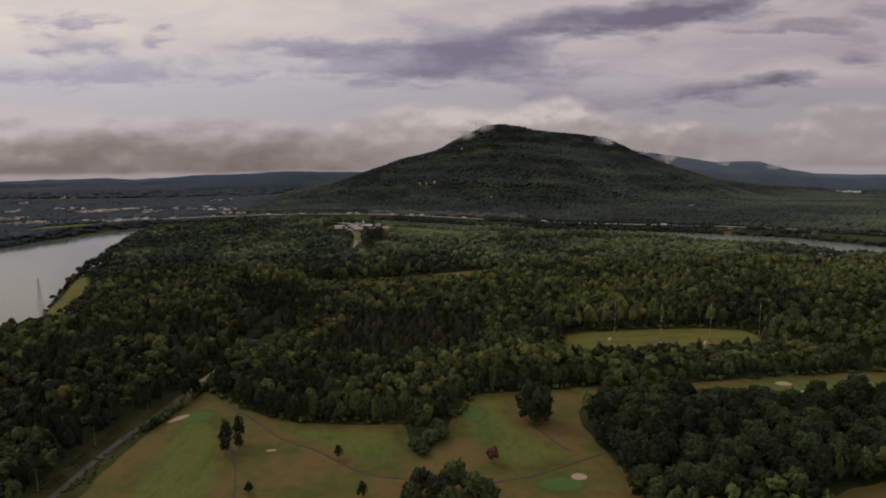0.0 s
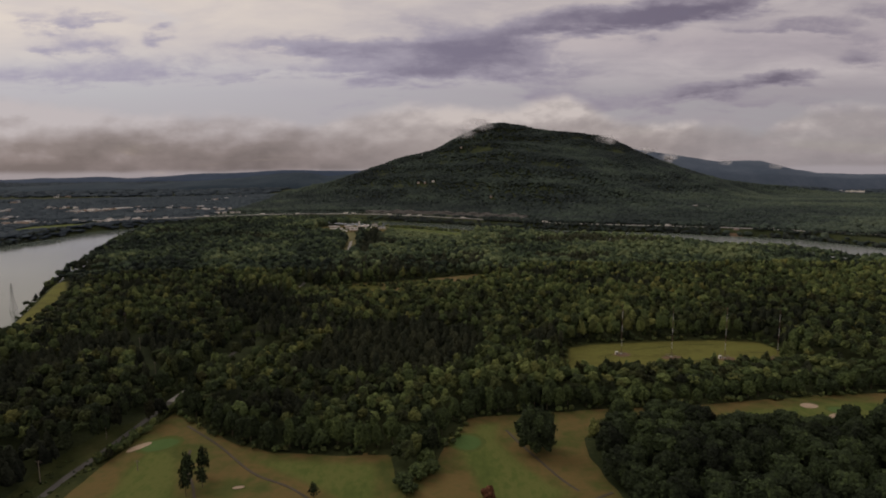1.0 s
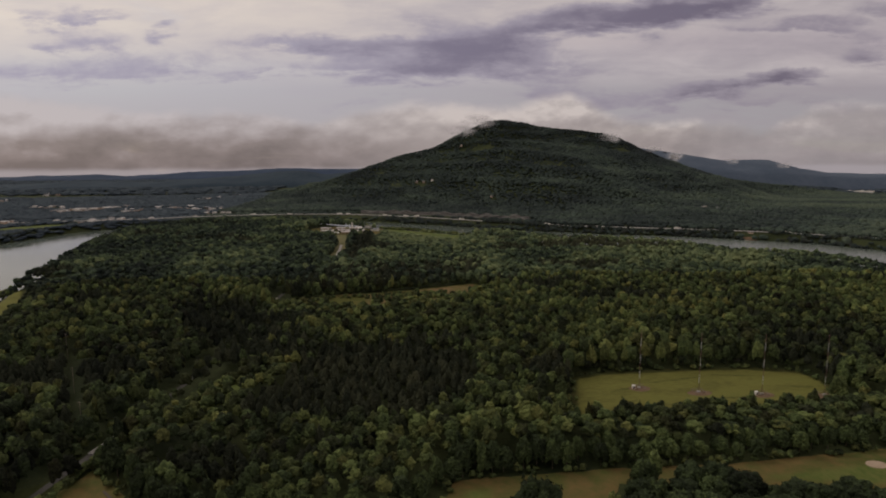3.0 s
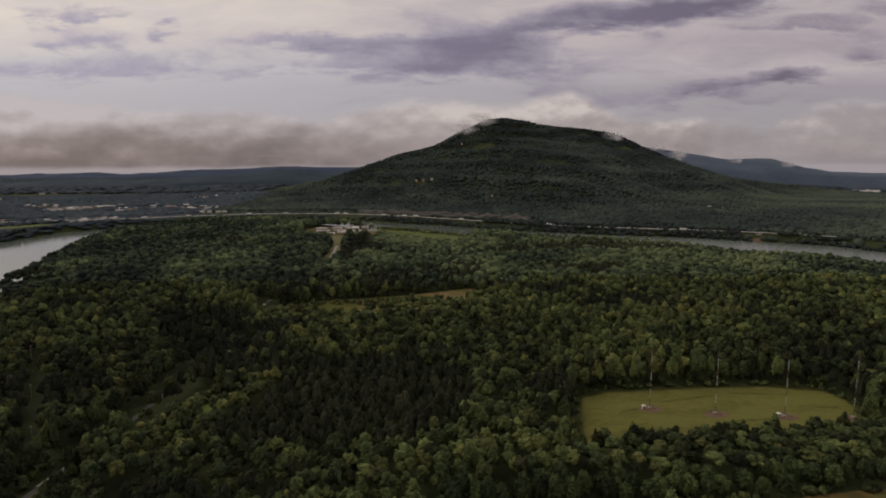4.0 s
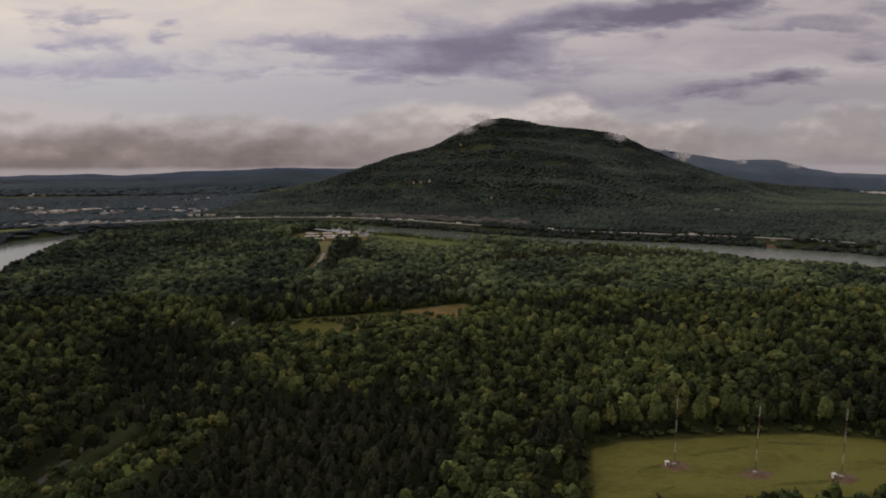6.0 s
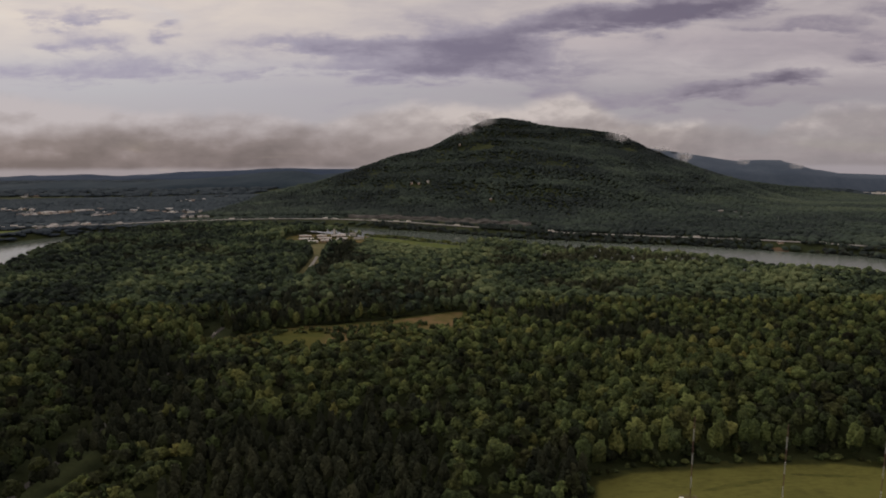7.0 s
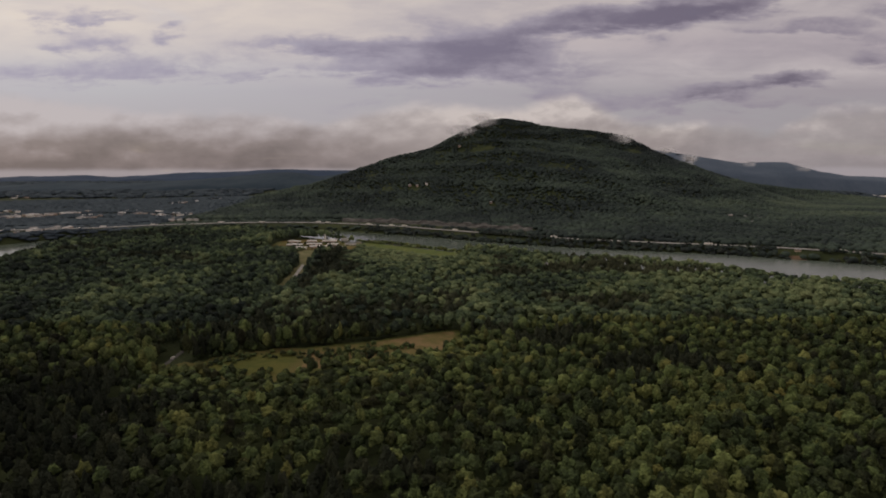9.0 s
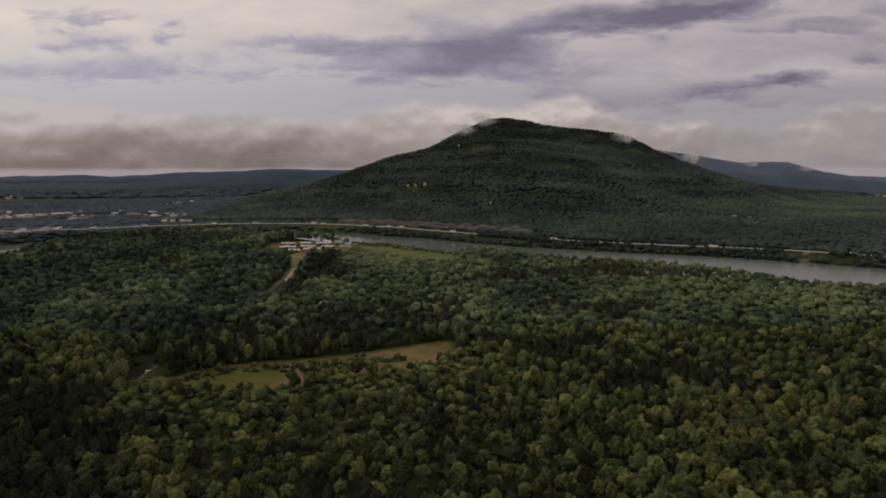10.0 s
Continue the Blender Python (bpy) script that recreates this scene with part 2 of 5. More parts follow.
def turf(name, outer, inner, scales, stripe=0.0, stretch=(1, 1, 1)):
    """Grass that fades from its wild border to its kept middle; the mesh says how far in a place lies."""
    mat, g, p = material(name)
    at = g.node("ShaderNodeTexCoord").outputs["Object"]
    a, b = g.noise(at, 0.028, 5, 0.6, 0.3), g.noise(at, 0.16, 4, 0.6)
    f = g.step(g.m("ADD", g.m("MULTIPLY", a, 0.65), g.m("MULTIPLY", b, 0.35)), 0.3, 0.7)
    wild = g.ramp(f, [(i / (len(outer) - 1), c) for i, c in enumerate(outer)])
    sc = g.node("ShaderNodeVectorMath")
    sc.operation = "MULTIPLY"
    g.put(sc.inputs[0], at)
    sc.inputs[1].default_value = stretch
    c, d = g.noise(sc.outputs[0], scales[0], 5, 0.6, 0.3), g.noise(sc.outputs[0], scales[1], 5, 0.65)
    f = g.step(g.m("ADD", g.m("MULTIPLY", c, 0.6), g.m("MULTIPLY", d, 0.4)), 0.3, 0.7)
    if stripe:
        sep = g.node("ShaderNodeSeparateXYZ")
        g.put(sep.inputs[0], at)
        f = g.m("ADD", f, g.m("MULTIPLY", g.m("SINE", g.m("MULTIPLY", sep.outputs[0], 0.85)), stripe))
    kept = g.ramp(f, [(i / (len(inner) - 1), c) for i, c in enumerate(inner)])
    depth = g.node("ShaderNodeAttribute")
    depth.attribute_name = "tone"
    m = g.m("ADD", depth.outputs["Fac"], g.m("MULTIPLY", g.m("SUBTRACT", g.noise(at, 0.16, 5, 0.65), 0.5), 0.9))
    g.put(p.inputs["Base Color"], g.mix(g.step(m, 0.15, 0.85), wild, kept))
    p.inputs["Roughness"].default_value, p.inputs["Specular IOR Level"].default_value = 0.9, 0.03
    bn = g.node("ShaderNodeBump")
    bn.inputs["Strength"].default_value, bn.inputs["Distance"].default_value = 0.35, 0.3
    g.put(bn.inputs["Height"], g.noise(at, 1.6, 4, 0.6))
    g.put(p.inputs["Normal"], bn.outputs[0])
    return mat


ROUGH = [(0.056, 0.069, 0.021), (0.078, 0.083, 0.025), (0.102, 0.087, 0.031), (0.130, 0.093, 0.036), (0.094, 0.086, 0.028)]
WILD = [(0.030, 0.034, 0.013), (0.045, 0.050, 0.017), (0.066, 0.064, 0.024)]
M_ROUGH = surface("golf_rough", ROUGH, (0.028, 0.16), bump=0.35)
M_FAIR = turf("fairway_grass", ROUGH, [(0.060, 0.080, 0.022), (0.079, 0.101, 0.027), (0.106, 0.115, 0.035), (0.075, 0.100, 0.026)], (0.05, 0.35), 0.05, (1.0, 0.5, 1))
M_LAWN = surface("lawn_grass", [(0.066, 0.090, 0.026), (0.088, 0.110, 0.031), (0.120, 0.124, 0.044)], (0.04, 0.2), bump=0.2)
M_DRYLAWN = surface("dry_lawn_grass", [(0.085, 0.088, 0.036), (0.125, 0.118, 0.054), (0.160, 0.142, 0.075)], (0.04, 0.2), bump=0.2)
M_GREEN = turf("putting_green_turf", [(0.065, 0.085, 0.024), (0.085, 0.098, 0.030)], [(0.062, 0.106, 0.034), (0.078, 0.122, 0.040)], (0.06, 0.5))
M_SAND = surface("bunker_sand", [(0.288, 0.218, 0.152), (0.368, 0.289, 0.213)], (0.2, 1.5), bump=0.3)
M_MEADOW = turf("meadow_grass", WILD, [(0.072, 0.066, 0.024), (0.098, 0.098, 0.028), (0.128, 0.126, 0.035), (0.104, 0.112, 0.031)], (0.03, 0.35), 0.0, (0.6, 1.6, 1))
M_CLEARGRASS = turf("clearing_grass", [(0.074, 0.074, 0.025), (0.108, 0.090, 0.035)], [(0.050, 0.058, 0.017), (0.076, 0.079, 0.022), (0.100, 0.090, 0.028)], (0.03, 0.2))
M_DRY = turf("dry_clearing", [(0.045, 0.055, 0.018), (0.072, 0.078, 0.024), (0.060, 0.066, 0.020)], [(0.074, 0.078, 0.025), (0.112, 0.094, 0.036), (0.165, 0.116, 0.058), (0.128, 0.098, 0.042)], (0.025, 0.12))
M_VERGE = surface("verge_grass", [(0.024, 0.029, 0.011), (0.037, 0.045, 0.015), (0.056, 0.056, 0.022)], (0.06, 0.4), bump=0.4)
M_RANK = surface("rank_meadow_grass", [(0.050, 0.046, 0.016), (0.075, 0.078, 0.022), (0.105, 0.104, 0.028)], (0.08, 0.4), bump=0.4)
M_DIRT = surface("bare_earth", [(0.11, 0.075, 0.048), (0.16, 0.11, 0.072)], (0.2, 1.2))
M_ASPHALT = surface("asphalt", [(0.068, 0.065, 0.061), (0.104, 0.100, 0.092)], (0.08, 1.5), bump=0.1)
M_PATH = surface("cart_path_asphalt", [(0.060, 0.051, 0.040), (0.090, 0.076, 0.060)], (0.08, 1.5), bump=0.1)
M_CONCRETE = surface("concrete", [(0.26, 0.25, 0.23), (0.36, 0.345, 0.32)], (0.1, 1.0), bump=0.1)
M_HIGHWAY = surface("highway_paving", [(0.26, 0.25, 0.235), (0.36, 0.35, 0.33)], (0.1, 1.0), bump=0.1)
M_ROCK = surface("rock_cut", [(0.075, 0.073, 0.070), (0.127, 0.122, 0.116), (0.196, 0.189, 0.171)], (0.05, 0.3), bump=0.8, bump_scale=0.3, stretch=(1, 1, 3))
M_WHITE = surface("white_wall", [(0.62, 0.58, 0.52), (0.78, 0.74, 0.68)], (0.1, 1.0), bump=0.05)
M_TAN = surface("tan_brick", [(0.36, 0.27, 0.20), (0.46, 0.36, 0.28)], (0.1, 1.0), bump=0.1)
M_ROOF = surface("grey_roof", [(0.22, 0.21, 0.21), (0.36, 0.35, 0.34)], (0.08, 0.8), bump=0.1)
M_PALE = surface("pale_roof", [(0.58, 0.56, 0.54), (0.75, 0.73, 0.70)], (0.08, 0.8), bump=0.05)
M_GLASS = surface("dark_window", [(0.03, 0.035, 0.04), (0.05, 0.055, 0.06)], (0.3, 2.0), rough=0.15, bump=0, spec=0.6)
M_STEEL = surface("painted_steel_white", [(0.36, 0.36, 0.35), (0.46, 0.46, 0.44)], (0.3, 3.0), rough=0.5, bump=0)
M_STRIPE = surface("painted_steel_red", [(0.12, 0.075, 0.065), (0.17, 0.10, 0.085)], (0.3, 3.0), rough=0.5, bump=0)
M_GALV = surface("galvanised_steel", [(0.22, 0.23, 0.23), (0.34, 0.35, 0.35)], (0.3, 3.0), rough=0.5, bump=0, metal=0.4)
M_POLE = surface("weathered_pole", [(0.16, 0.13, 0.10), (0.26, 0.22, 0.18)], (0.6, 5.0))
M_TYRE = surface("rubber", [(0.02, 0.02, 0.02), (0.03, 0.03, 0.03)], (1.0, 5.0))
# blue aerial haze of the far ridges is painted into these base colours
M_HAZE_L = surface("distant_ridge_haze", [(0.026, 0.042, 0.074), (0.040, 0.058, 0.094)], (0.004, 0.03), bump=0.6, bump_scale=0.02)
M_HAZE_M = surface("distant_low_hills_haze", [(0.020, 0.033, 0.047), (0.034, 0.050, 0.064)], (0.006, 0.04), bump=0.6, bump_scale=0.03)
M_HAZE_R = surface("distant_mountain_haze", [(0.058, 0.078, 0.108), (0.086, 0.108, 0.140)], (0.004, 0.03), bump=0.6, bump_scale=0.02)


def water_material():
    mat, g, p = material("river_water")
    at = g.node("ShaderNodeTexCoord").outputs["Object"]
    p.inputs["Base Color"].default_value = (0.088, 0.108, 0.088, 1)
    sep = g.node("ShaderNodeSeparateXYZ")
    g.put(sep.inputs[0], at)
    # the wind ruffles the eastern reach
    g.put(p.inputs["Roughness"], g.m("ADD", g.step(g.noise(at, 0.006, 4), 0.3, 0.7, 0.09, 0.13), g.step(sep.outputs[0], 150.0, 450.0, 0.0, 0.13)))
    p.inputs["IOR"].default_value = 1.33
    bn = g.node("ShaderNodeBump")
    bn.inputs["Strength"].default_value, bn.inputs["Distance"].default_value = 0.12, 0.2
    g.put(bn.inputs["Height"], g.noise(at, 0.25, 4, 0.6))
    g.put(p.inputs["Normal"], bn.outputs[0])
    return mat


M_WATER = water_material()


# ---- helpers for shapes ----
def part(name, bm, mat, parent=None, label=""):
    me = bpy.data.meshes.new(name)
    bm.to_mesh(me)
    bm.free()
    me.materials.append(mat)
    ob = new(name, me)
    if parent:
        ob.parent = parent
    return tagged(ob, label)


def thing(name, label, category, group="", kind="", at=None):
    ob = new(name)
    ob.empty_display_size = 0.5
    if at is not None:
        ob.matrix_basis = at
    return tagged(ob, label, category, group, kind)


def np_mesh(name, verts, tris, mat, tone=None, smooth=True, warm=None):
    """A mesh from numpy arrays of places and triangles."""
    me = bpy.data.meshes.new(name)
    me.vertices.add(len(verts))
    me.vertices.foreach_set("co", np.ascontiguousarray(verts, np.float32).ravel())
    me.loops.add(len(tris) * 3)
    me.loops.foreach_set("vertex_index", np.ascontiguousarray(tris, np.int32).ravel())
    me.polygons.add(len(tris))
    me.polygons.foreach_set("loop_start", np.arange(0, len(tris) * 3, 3, dtype=np.int32))
    me.polygons.foreach_set("use_smooth", np.full(len(tris), smooth))
    if tone is not None:
        me.attributes.new("tone", "FLOAT", "POINT").data.foreach_set("value", np.ascontiguousarray(tone, np.float32))
    if warm is not None:
        me.attributes.new("warm", "FLOAT", "POINT").data.foreach_set("value", np.ascontiguousarray(warm, np.float32))
    me.materials.append(mat)
    me.update(calc_edges=True)
    return me


def box(bm, x0, y0, z0, x1, y1, z1):
    vs = [bm.verts.new((x, y, z)) for z in (z0, z1) for x, y in ((x0, y0), (x1, y0), (x1, y1), (x0, y1))]
    for f in ((3, 2, 1, 0), (4, 5, 6, 7), (0, 1, 5, 4), (1, 2, 6, 5), (2, 3, 7, 6), (3, 0, 4, 7)):
        bm.faces.new([vs[i] for i in f])


def stick(bm, a, b, r, r2=None, n=5):
    """A tapered round bar from a to b."""
    a, b = Vector(a), Vector(b)
    q = (b - a).to_track_quat("Z", "Y")
    rings = []
    for c, rad in ((a, r), (b, r if r2 is None else r2)):
        rings.append([bm.verts.new(c + q @ Vector((rad * math.cos(k * 2 * math.pi / n), rad * math.sin(k * 2 * math.pi / n), 0))) for k in range(n)])
    for k in range(n):
        bm.faces.new((rings[0][k], rings[0][(k + 1) % n], rings[1][(k + 1) % n], rings[1][k]))
    bm.faces.new(rings[0][::-1])
    bm.faces.new(rings[1])


_TABLE = np.random.default_rng(3).random((256, 256))


def value_noise(x, y):
    xi, yi = np.floor(x).astype(int), np.floor(y).astype(int)
    fx, fy = x - xi, y - yi
    fx, fy = fx * fx * (3 - 2 * fx), fy * fy * (3 - 2 * fy)
    a, b = _TABLE[xi % 256, yi % 256], _TABLE[(xi + 1) % 256, yi % 256]
    c, d = _TABLE[xi % 256, (yi + 1) % 256], _TABLE[(xi + 1) % 256, (yi + 1) % 256]
    return (a * (1 - fx) + b * fx) * (1 - fy) + (c * (1 - fx) + d * fx) * fy


def fbm(x, y, size, octaves=4):
    total, amp, norm = 0.0, 1.0, 0.0
    for k in range(octaves):
        total = total + amp * value_noise(x / size + 17.3 * k, y / size + 9.1 * k)
        norm += amp
        amp, size = amp * 0.5, size * 0.5
    return total / norm - 0.5


def seg_dist(x, y, pts, closed=False):
    """Distance to a polyline, and the share along its nearest segment with that segment's index."""
    pts = np.array(pts, float)
    n = len(pts) if closed else len(pts) - 1
    best = np.full(np.shape(x), 1e9)
    where = np.zeros(np.shape(x))
    for i in range(n):
        a, b = pts[i][:2], pts[(i + 1) % len(pts)][:2]
        d = b - a
        s = np.clip(((x - a[0]) * d[0] + (y - a[1]) * d[1]) / (d @ d), 0, 1)
        q = np.hypot(x - a[0] - s * d[0], y - a[1] - s * d[1])
        near = q < best
        best, where = np.where(near, q, best), np.where(near, i + s, where)
    return best, where


def inside(x, y, poly):
    x, y = np.asarray(x, float), np.asarray(y, float)
    hit = np.zeros(x.shape, bool)
    for (x0, y0), (x1, y1) in zip(poly, poly[1:] + poly[:1]):
        if y0 != y1:
            hit ^= ((y0 > y) != (y1 > y)) & (x < (x1 - x0) * (y - y0) / (y1 - y0) + x0)
    return hit


# ---- plan ----
WATER = -8.0
PENINSULA = [(-330, -400), (-345, 200), (-378, 505), (-404, 600), (-482, 790), (-545, 1000), (-615, 1250), (-632, 1440), (-560, 1555), (-430, 1592), (-300, 1590), (-225, 1555),
             (-160, 1496), (8, 1386), (138, 1274), (290, 1182), (450, 1090), (505, 1005), (605, 970), (690, 820), (770, 600), (860, 300), (900, -400)]
FAR_SHORE = [(-960, -400), (-900, 500), (-850, 900), (-836, 1200), (-806, 1340), (-782, 1455), (-738, 1522), (-590, 1630), (-420, 1690), (-215, 1690), (77, 1534), (204, 1440),
             (375, 1360), (560, 1290), (660, 1227), (745, 1180), (830, 1030), (960, 800), (1080, 300), (1120, -400)]
CREST = [(-420, 2575, 54), (-335, 2590, 82), (-250, 2608, 109), (-165, 2623, 138), (-79, 2638, 167), (46, 2661, 195), (116, 2672, 228), (185, 2685, 264), (241, 2695, 286), (276, 2701, 305), (344, 2728, 315), (409, 2753, 308), (485, 2782, 290), (593, 2821, 281), (703, 2861, 274),
         (845, 2930, 258), (902, 2956, 249), (973, 2988, 221), (1044, 3020, 194), (1205, 3090, 142), (1400, 3160, 86), (1600, 3220, 36), (1900, 3300, 0), (2400, 3480, -34)]
SECOND = [(2000, 3700, -50), (2400, 4000, -50), (2800, 4400, -50)]
ROAD = [(-176, -300), (-173, 180), (-171, 296), (-166, 334), (-159, 393), (-152, 450), (-149, 500), (-147, 560), (-146, 650), (-148, 750), (-146, 820), (-138, 900), (-124, 980), (-130, 1100), (-141, 1230), (-150, 1310)]
HIGHWAY = [(-1500, 1500), (-1000, 1560), (-723, 1650), (-618, 1705), (-436, 1752), (-215, 1742), (-23, 1655), (119, 1550), (297, 1432), (435, 1370), (560, 1325), (690, 1262), (860, 1130), (1000, 900)]
GOLF = [(-162, -200), (-164, 200), (-162, 300), (-157, 345), (-148, 386), (-140, 378), (-106, 348), (-79, 333), (-40, 327), (-14, 326), (-9, 305), (8, 312), (14, 330), (31, 369), (99, 376),
        (170, 380), (260, 392), (340, 395), (340, 338), (262, 340), (231, 345), (180, 350), (150, 360), (108, 364), (92, 340), (89, 325), (91, 294), (97, 262), (94, -200)]
GOLF_EAST = [(150, 100), (165, 236), (190, 246), (230, 258), (330, 264), (330, 100)]
MEADOW = [(100, 425), (112, 480), (118, 500), (140, 509), (170, 511), (205, 514), (245, 515), (283, 506), (289, 490), (284, 466), (262, 450), (215, 444), (160, 436)]
CLEARING = [(-146, 712), (-146, 733), (-121, 741), (-101, 756), (-85, 763), (-51, 773), (-22, 781), (0, 787), (36, 805), (65, 820), (78, 822), (80, 780), (62, 756), (42, 742), (12, 726), (-10, 732), (-30, 716), (-50, 694), (-82, 700), (-113, 708)]
CLEARING_GREEN = [(-146, 712), (-146, 733), (-121, 741), (-101, 756), (-85, 763), (-51, 772), (-40, 742), (-44, 720), (-50, 696), (-82, 701), (-113, 709)]
RIVER_FIELD = [(-402, 596), (-434, 700), (-474, 795), (-460, 812), (-420, 745), (-382, 650), (-362, 562), (-382, 552)]
LAWN = [(-174, 1296), (-144, 1181), (-140, 1100), (-136, 1024), (-130, 955), (-113, 950), (-118, 1010), (-121, 1104), (-128, 1215), (-146, 1312), (-160, 1316)]
CAMPUS = [(-232, 1322), (-84, 1322), (-78, 1395), (-95, 1445), (-120, 1456), (-215, 1456), (-240, 1420)]
STRIP = [(-142, 438), (-138, 470), (-130, 508), (-114, 512), (-108, 490), (-118, 455), (-126, 430)]
EAST_LAWN = [(-80, 1372), (-72, 1408), (-30, 1378), (0, 1352), (70, 1296), (112, 1262), (104, 1222), (80, 1222), (40, 1250), (0, 1286), (-40, 1322)]
ROCK_LINE = [(-170, 1782), (-36, 1738), (102, 1656), (179, 1612), (270, 1556)]
DARK_BAND = [(-150, 770), (-40, 795), (84, 835), (96, 935), (0, 900), (-130, 880)]
PINES = [(-92, 425), (-80, 470), (-58, 545), (-10, 548), (44, 530), (50, 480), (38, 440), (14, 418), (-30, 412)]
PINES_WEST = [(-229, 715), (-180, 700), (-150, 690), (-109, 727), (-72, 668), (-95, 619), (-72, 556), (-160, 556), (-215, 640)]
PINES_SOUTHWEST = [(-180, 590), (-188, 669), (-151, 685), (-113, 678), (-96, 636), (-113, 619), (-116, 588), (-65, 549), (-18, 523), (-14, 509), (-125, 512)]
PINES_DIAGONAL = [(-112, 690), (-120, 629), (-108, 528), (-124, 477), (-142, 490), (-141, 529), (-152, 630), (-145, 690)]
PINES_NORTH = [(-88, 527), (-82, 560), (-43, 572), (27, 551), (36, 499), (-15, 500), (-65, 500)]
DARK_WEST = [(-295, 404), (-255, 524), (-190, 460), (-170, 380), (-178, 306), (-215, 270), (-250, 300)]
DARK_EAST = [(262, 505), (330, 560), (366, 575), (330, 520), (292, 479)]
PINES_NEAR = [(-120, 385), (-60, 395), (-10, 400), (-30, 375), (-80, 355), (-112, 365)]


# rows of town buildings: from, to, how many, widths
TOWN = [(-1665, 2772, -1555, 2752, 10, 8, 18), (-1520, 2800, -1470, 2780, 4, 7, 10), (-1610, 2395, -1560, 2380, 6, 7, 13), (-1125, 1957, -960, 2032, 22, 9, 25), (-1080, 1925, -1000, 1960, 7, 7, 15), (-900, 1896, -850, 1905, 10, 7, 10),
        (-865, 2040, -740, 2020, 13, 8, 18), (-715, 1992, -630, 1978, 12, 8, 16), (-1200, 1700, -1130, 1688, 9, 9, 18), (-1045, 1556, -990, 1548, 7, 7, 15), (-830, 1570, -765, 1628, 12, 7, 9), (-1370, 1975, -1320, 1968, 6, 7, 10),
        (-865, 2428, -795, 2414, 7, 7, 10), (-790, 2606, -760, 2600, 3, 7, 9), (-640, 1850, -560, 1838, 7, 7, 12), (-1300, 2120, -1180, 2100, 7, 7, 12)]
HOUSES = ((847, 1855), (870, 1827), (914, 1853), (858, 1790), (830, 1840), (895, 1800), (868, 1618), (221, 1138), (273, 1141), (-19, 2290), (6, 2280), (37, 2276), (229, 2048), (160, 2563), (820, 1700))


def crest_height(x, y, line, steep, cliff, slope):
    d, where = seg_dist(x, y, line)
    tops = np.interp(where, range(len(line)), [p[2] for p in line])
    rough = 60 * fbm(x, y, 420, 5)
    d = np.maximum(d + rough * np.clip(d / 200, 0, 1), 0)
    drop = np.clip(d - 45, 0, None)
    cliff = cliff * np.clip((tops - 150) / 110, 0.05, 1)
    h = tops - 0.08 * np.minimum(d, 45) - np.where(drop < cliff, steep * drop, steep * cliff + slope * (drop - cliff))
    # gullies and benches on the slopes
    h = h + 26 * fbm(x + 70, y, 190, 3) * np.clip(d / 260, 0, 1)
    return h + 4.2 * np.sin(h / 7.5 + 9 * fbm(x, y + 300, 380, 2)) * np.clip((h - 10) / 40, 0, 1) * np.clip(d / 120, 0, 1)


def terrain(x, y):
    x, y = np.asarray(x, float), np.asarray(y, float)
    near_in, far_in = inside(x, y, PENINSULA), inside(x, y, FAR_SHORE + [(1120, -420), (-960, -420)])
    near_d = seg_dist(x, y, PENINSULA)[0]
    far_d = seg_dist(x, y, FAR_SHORE)[0]
    land = np.clip(near_d / 22, 0, 1)
    z_in = -10 + 10 * land * land * (3 - 2 * land) + 7 * fbm(x, y, 260, 3) * np.clip((y - 560) / 300, 0, 1) * np.clip(near_d / 90, 0, 1)
    shore = np.clip(far_d / 30, 0, 1)
    hills = np.maximum(crest_height(x, y, CREST, 0.52, 150, 0.292), crest_height(x, y, SECOND, 0.3, 120, 0.24))
    ground = 3 + 10 * fbm(x, y, 300, 4) * np.clip(far_d / 200, 0, 1) + 16 * np.clip((y - 2100) / 1500, 0, 1) * (x < 600) - 62 * np.clip((y - 1800) / 1700, 0, 1) * np.clip((x - 800) / 700, 0, 1)
    up = np.logaddexp(hills / 14, ground / 14) * 14
    z_out = -10 + (up + 10) * shore * shore * (3 - 2 * shore)
    z_river = np.full(x.shape, -13.0)
    z = np.where(near_in, z_in, np.where(far_in, z_river, z_out))
    return z


def ground_z(x, y):
    return float(terrain(np.array([x]), np.array([y]))[0])


def axis(lo, hi, fine_lo, fine_hi, fine, coarse):
    a = list(np.arange(fine_lo, fine_hi + 1, fine))
    step, v, left, right = fine, fine_lo, [], []
    while v > lo:
        step = min(step * 1.18, coarse)
        v -= step
        left.append(v)
    step, v = fine, a[-1]
    while v < hi:
        step = min(step * 1.18, coarse)
        v += step
        right.append(v)
    return np.array(left[::-1] + a + right)


# ---- ground and water ----
gx, gy = axis(-5200, 5200, -900, 1100, 14, 160), axis(-2500, 5200, 150, 1800, 14, 90)
GX, GY = np.meshgrid(gx, gy)
GZ = terrain(GX, GY)
nx, ny = len(gx), len(gy)
idx = np.arange(nx * ny).reshape(ny, nx)
quads = np.stack([idx[:-1, :-1], idx[:-1, 1:], idx[1:, 1:], idx[1:, :-1]], -1).reshape(-1, 4)
tris = np.concatenate([quads[:, [0, 1, 2]], quads[:, [0, 2, 3]]])
ground = new("ground", np_mesh("ground", np.stack([GX, GY, GZ], -1).reshape(-1, 3), tris, M_SOIL))
tagged(ground, "dark wooded ground of a river bend and mountain", "ground", kind="structure")

bm = bmesh.new()
box(bm, -1400, -1200, WATER - 0.5, 1500, 1760, WATER)
tagged(part("water", bm, M_WATER), "grey still river water under overcast sky", "water", kind="structure")


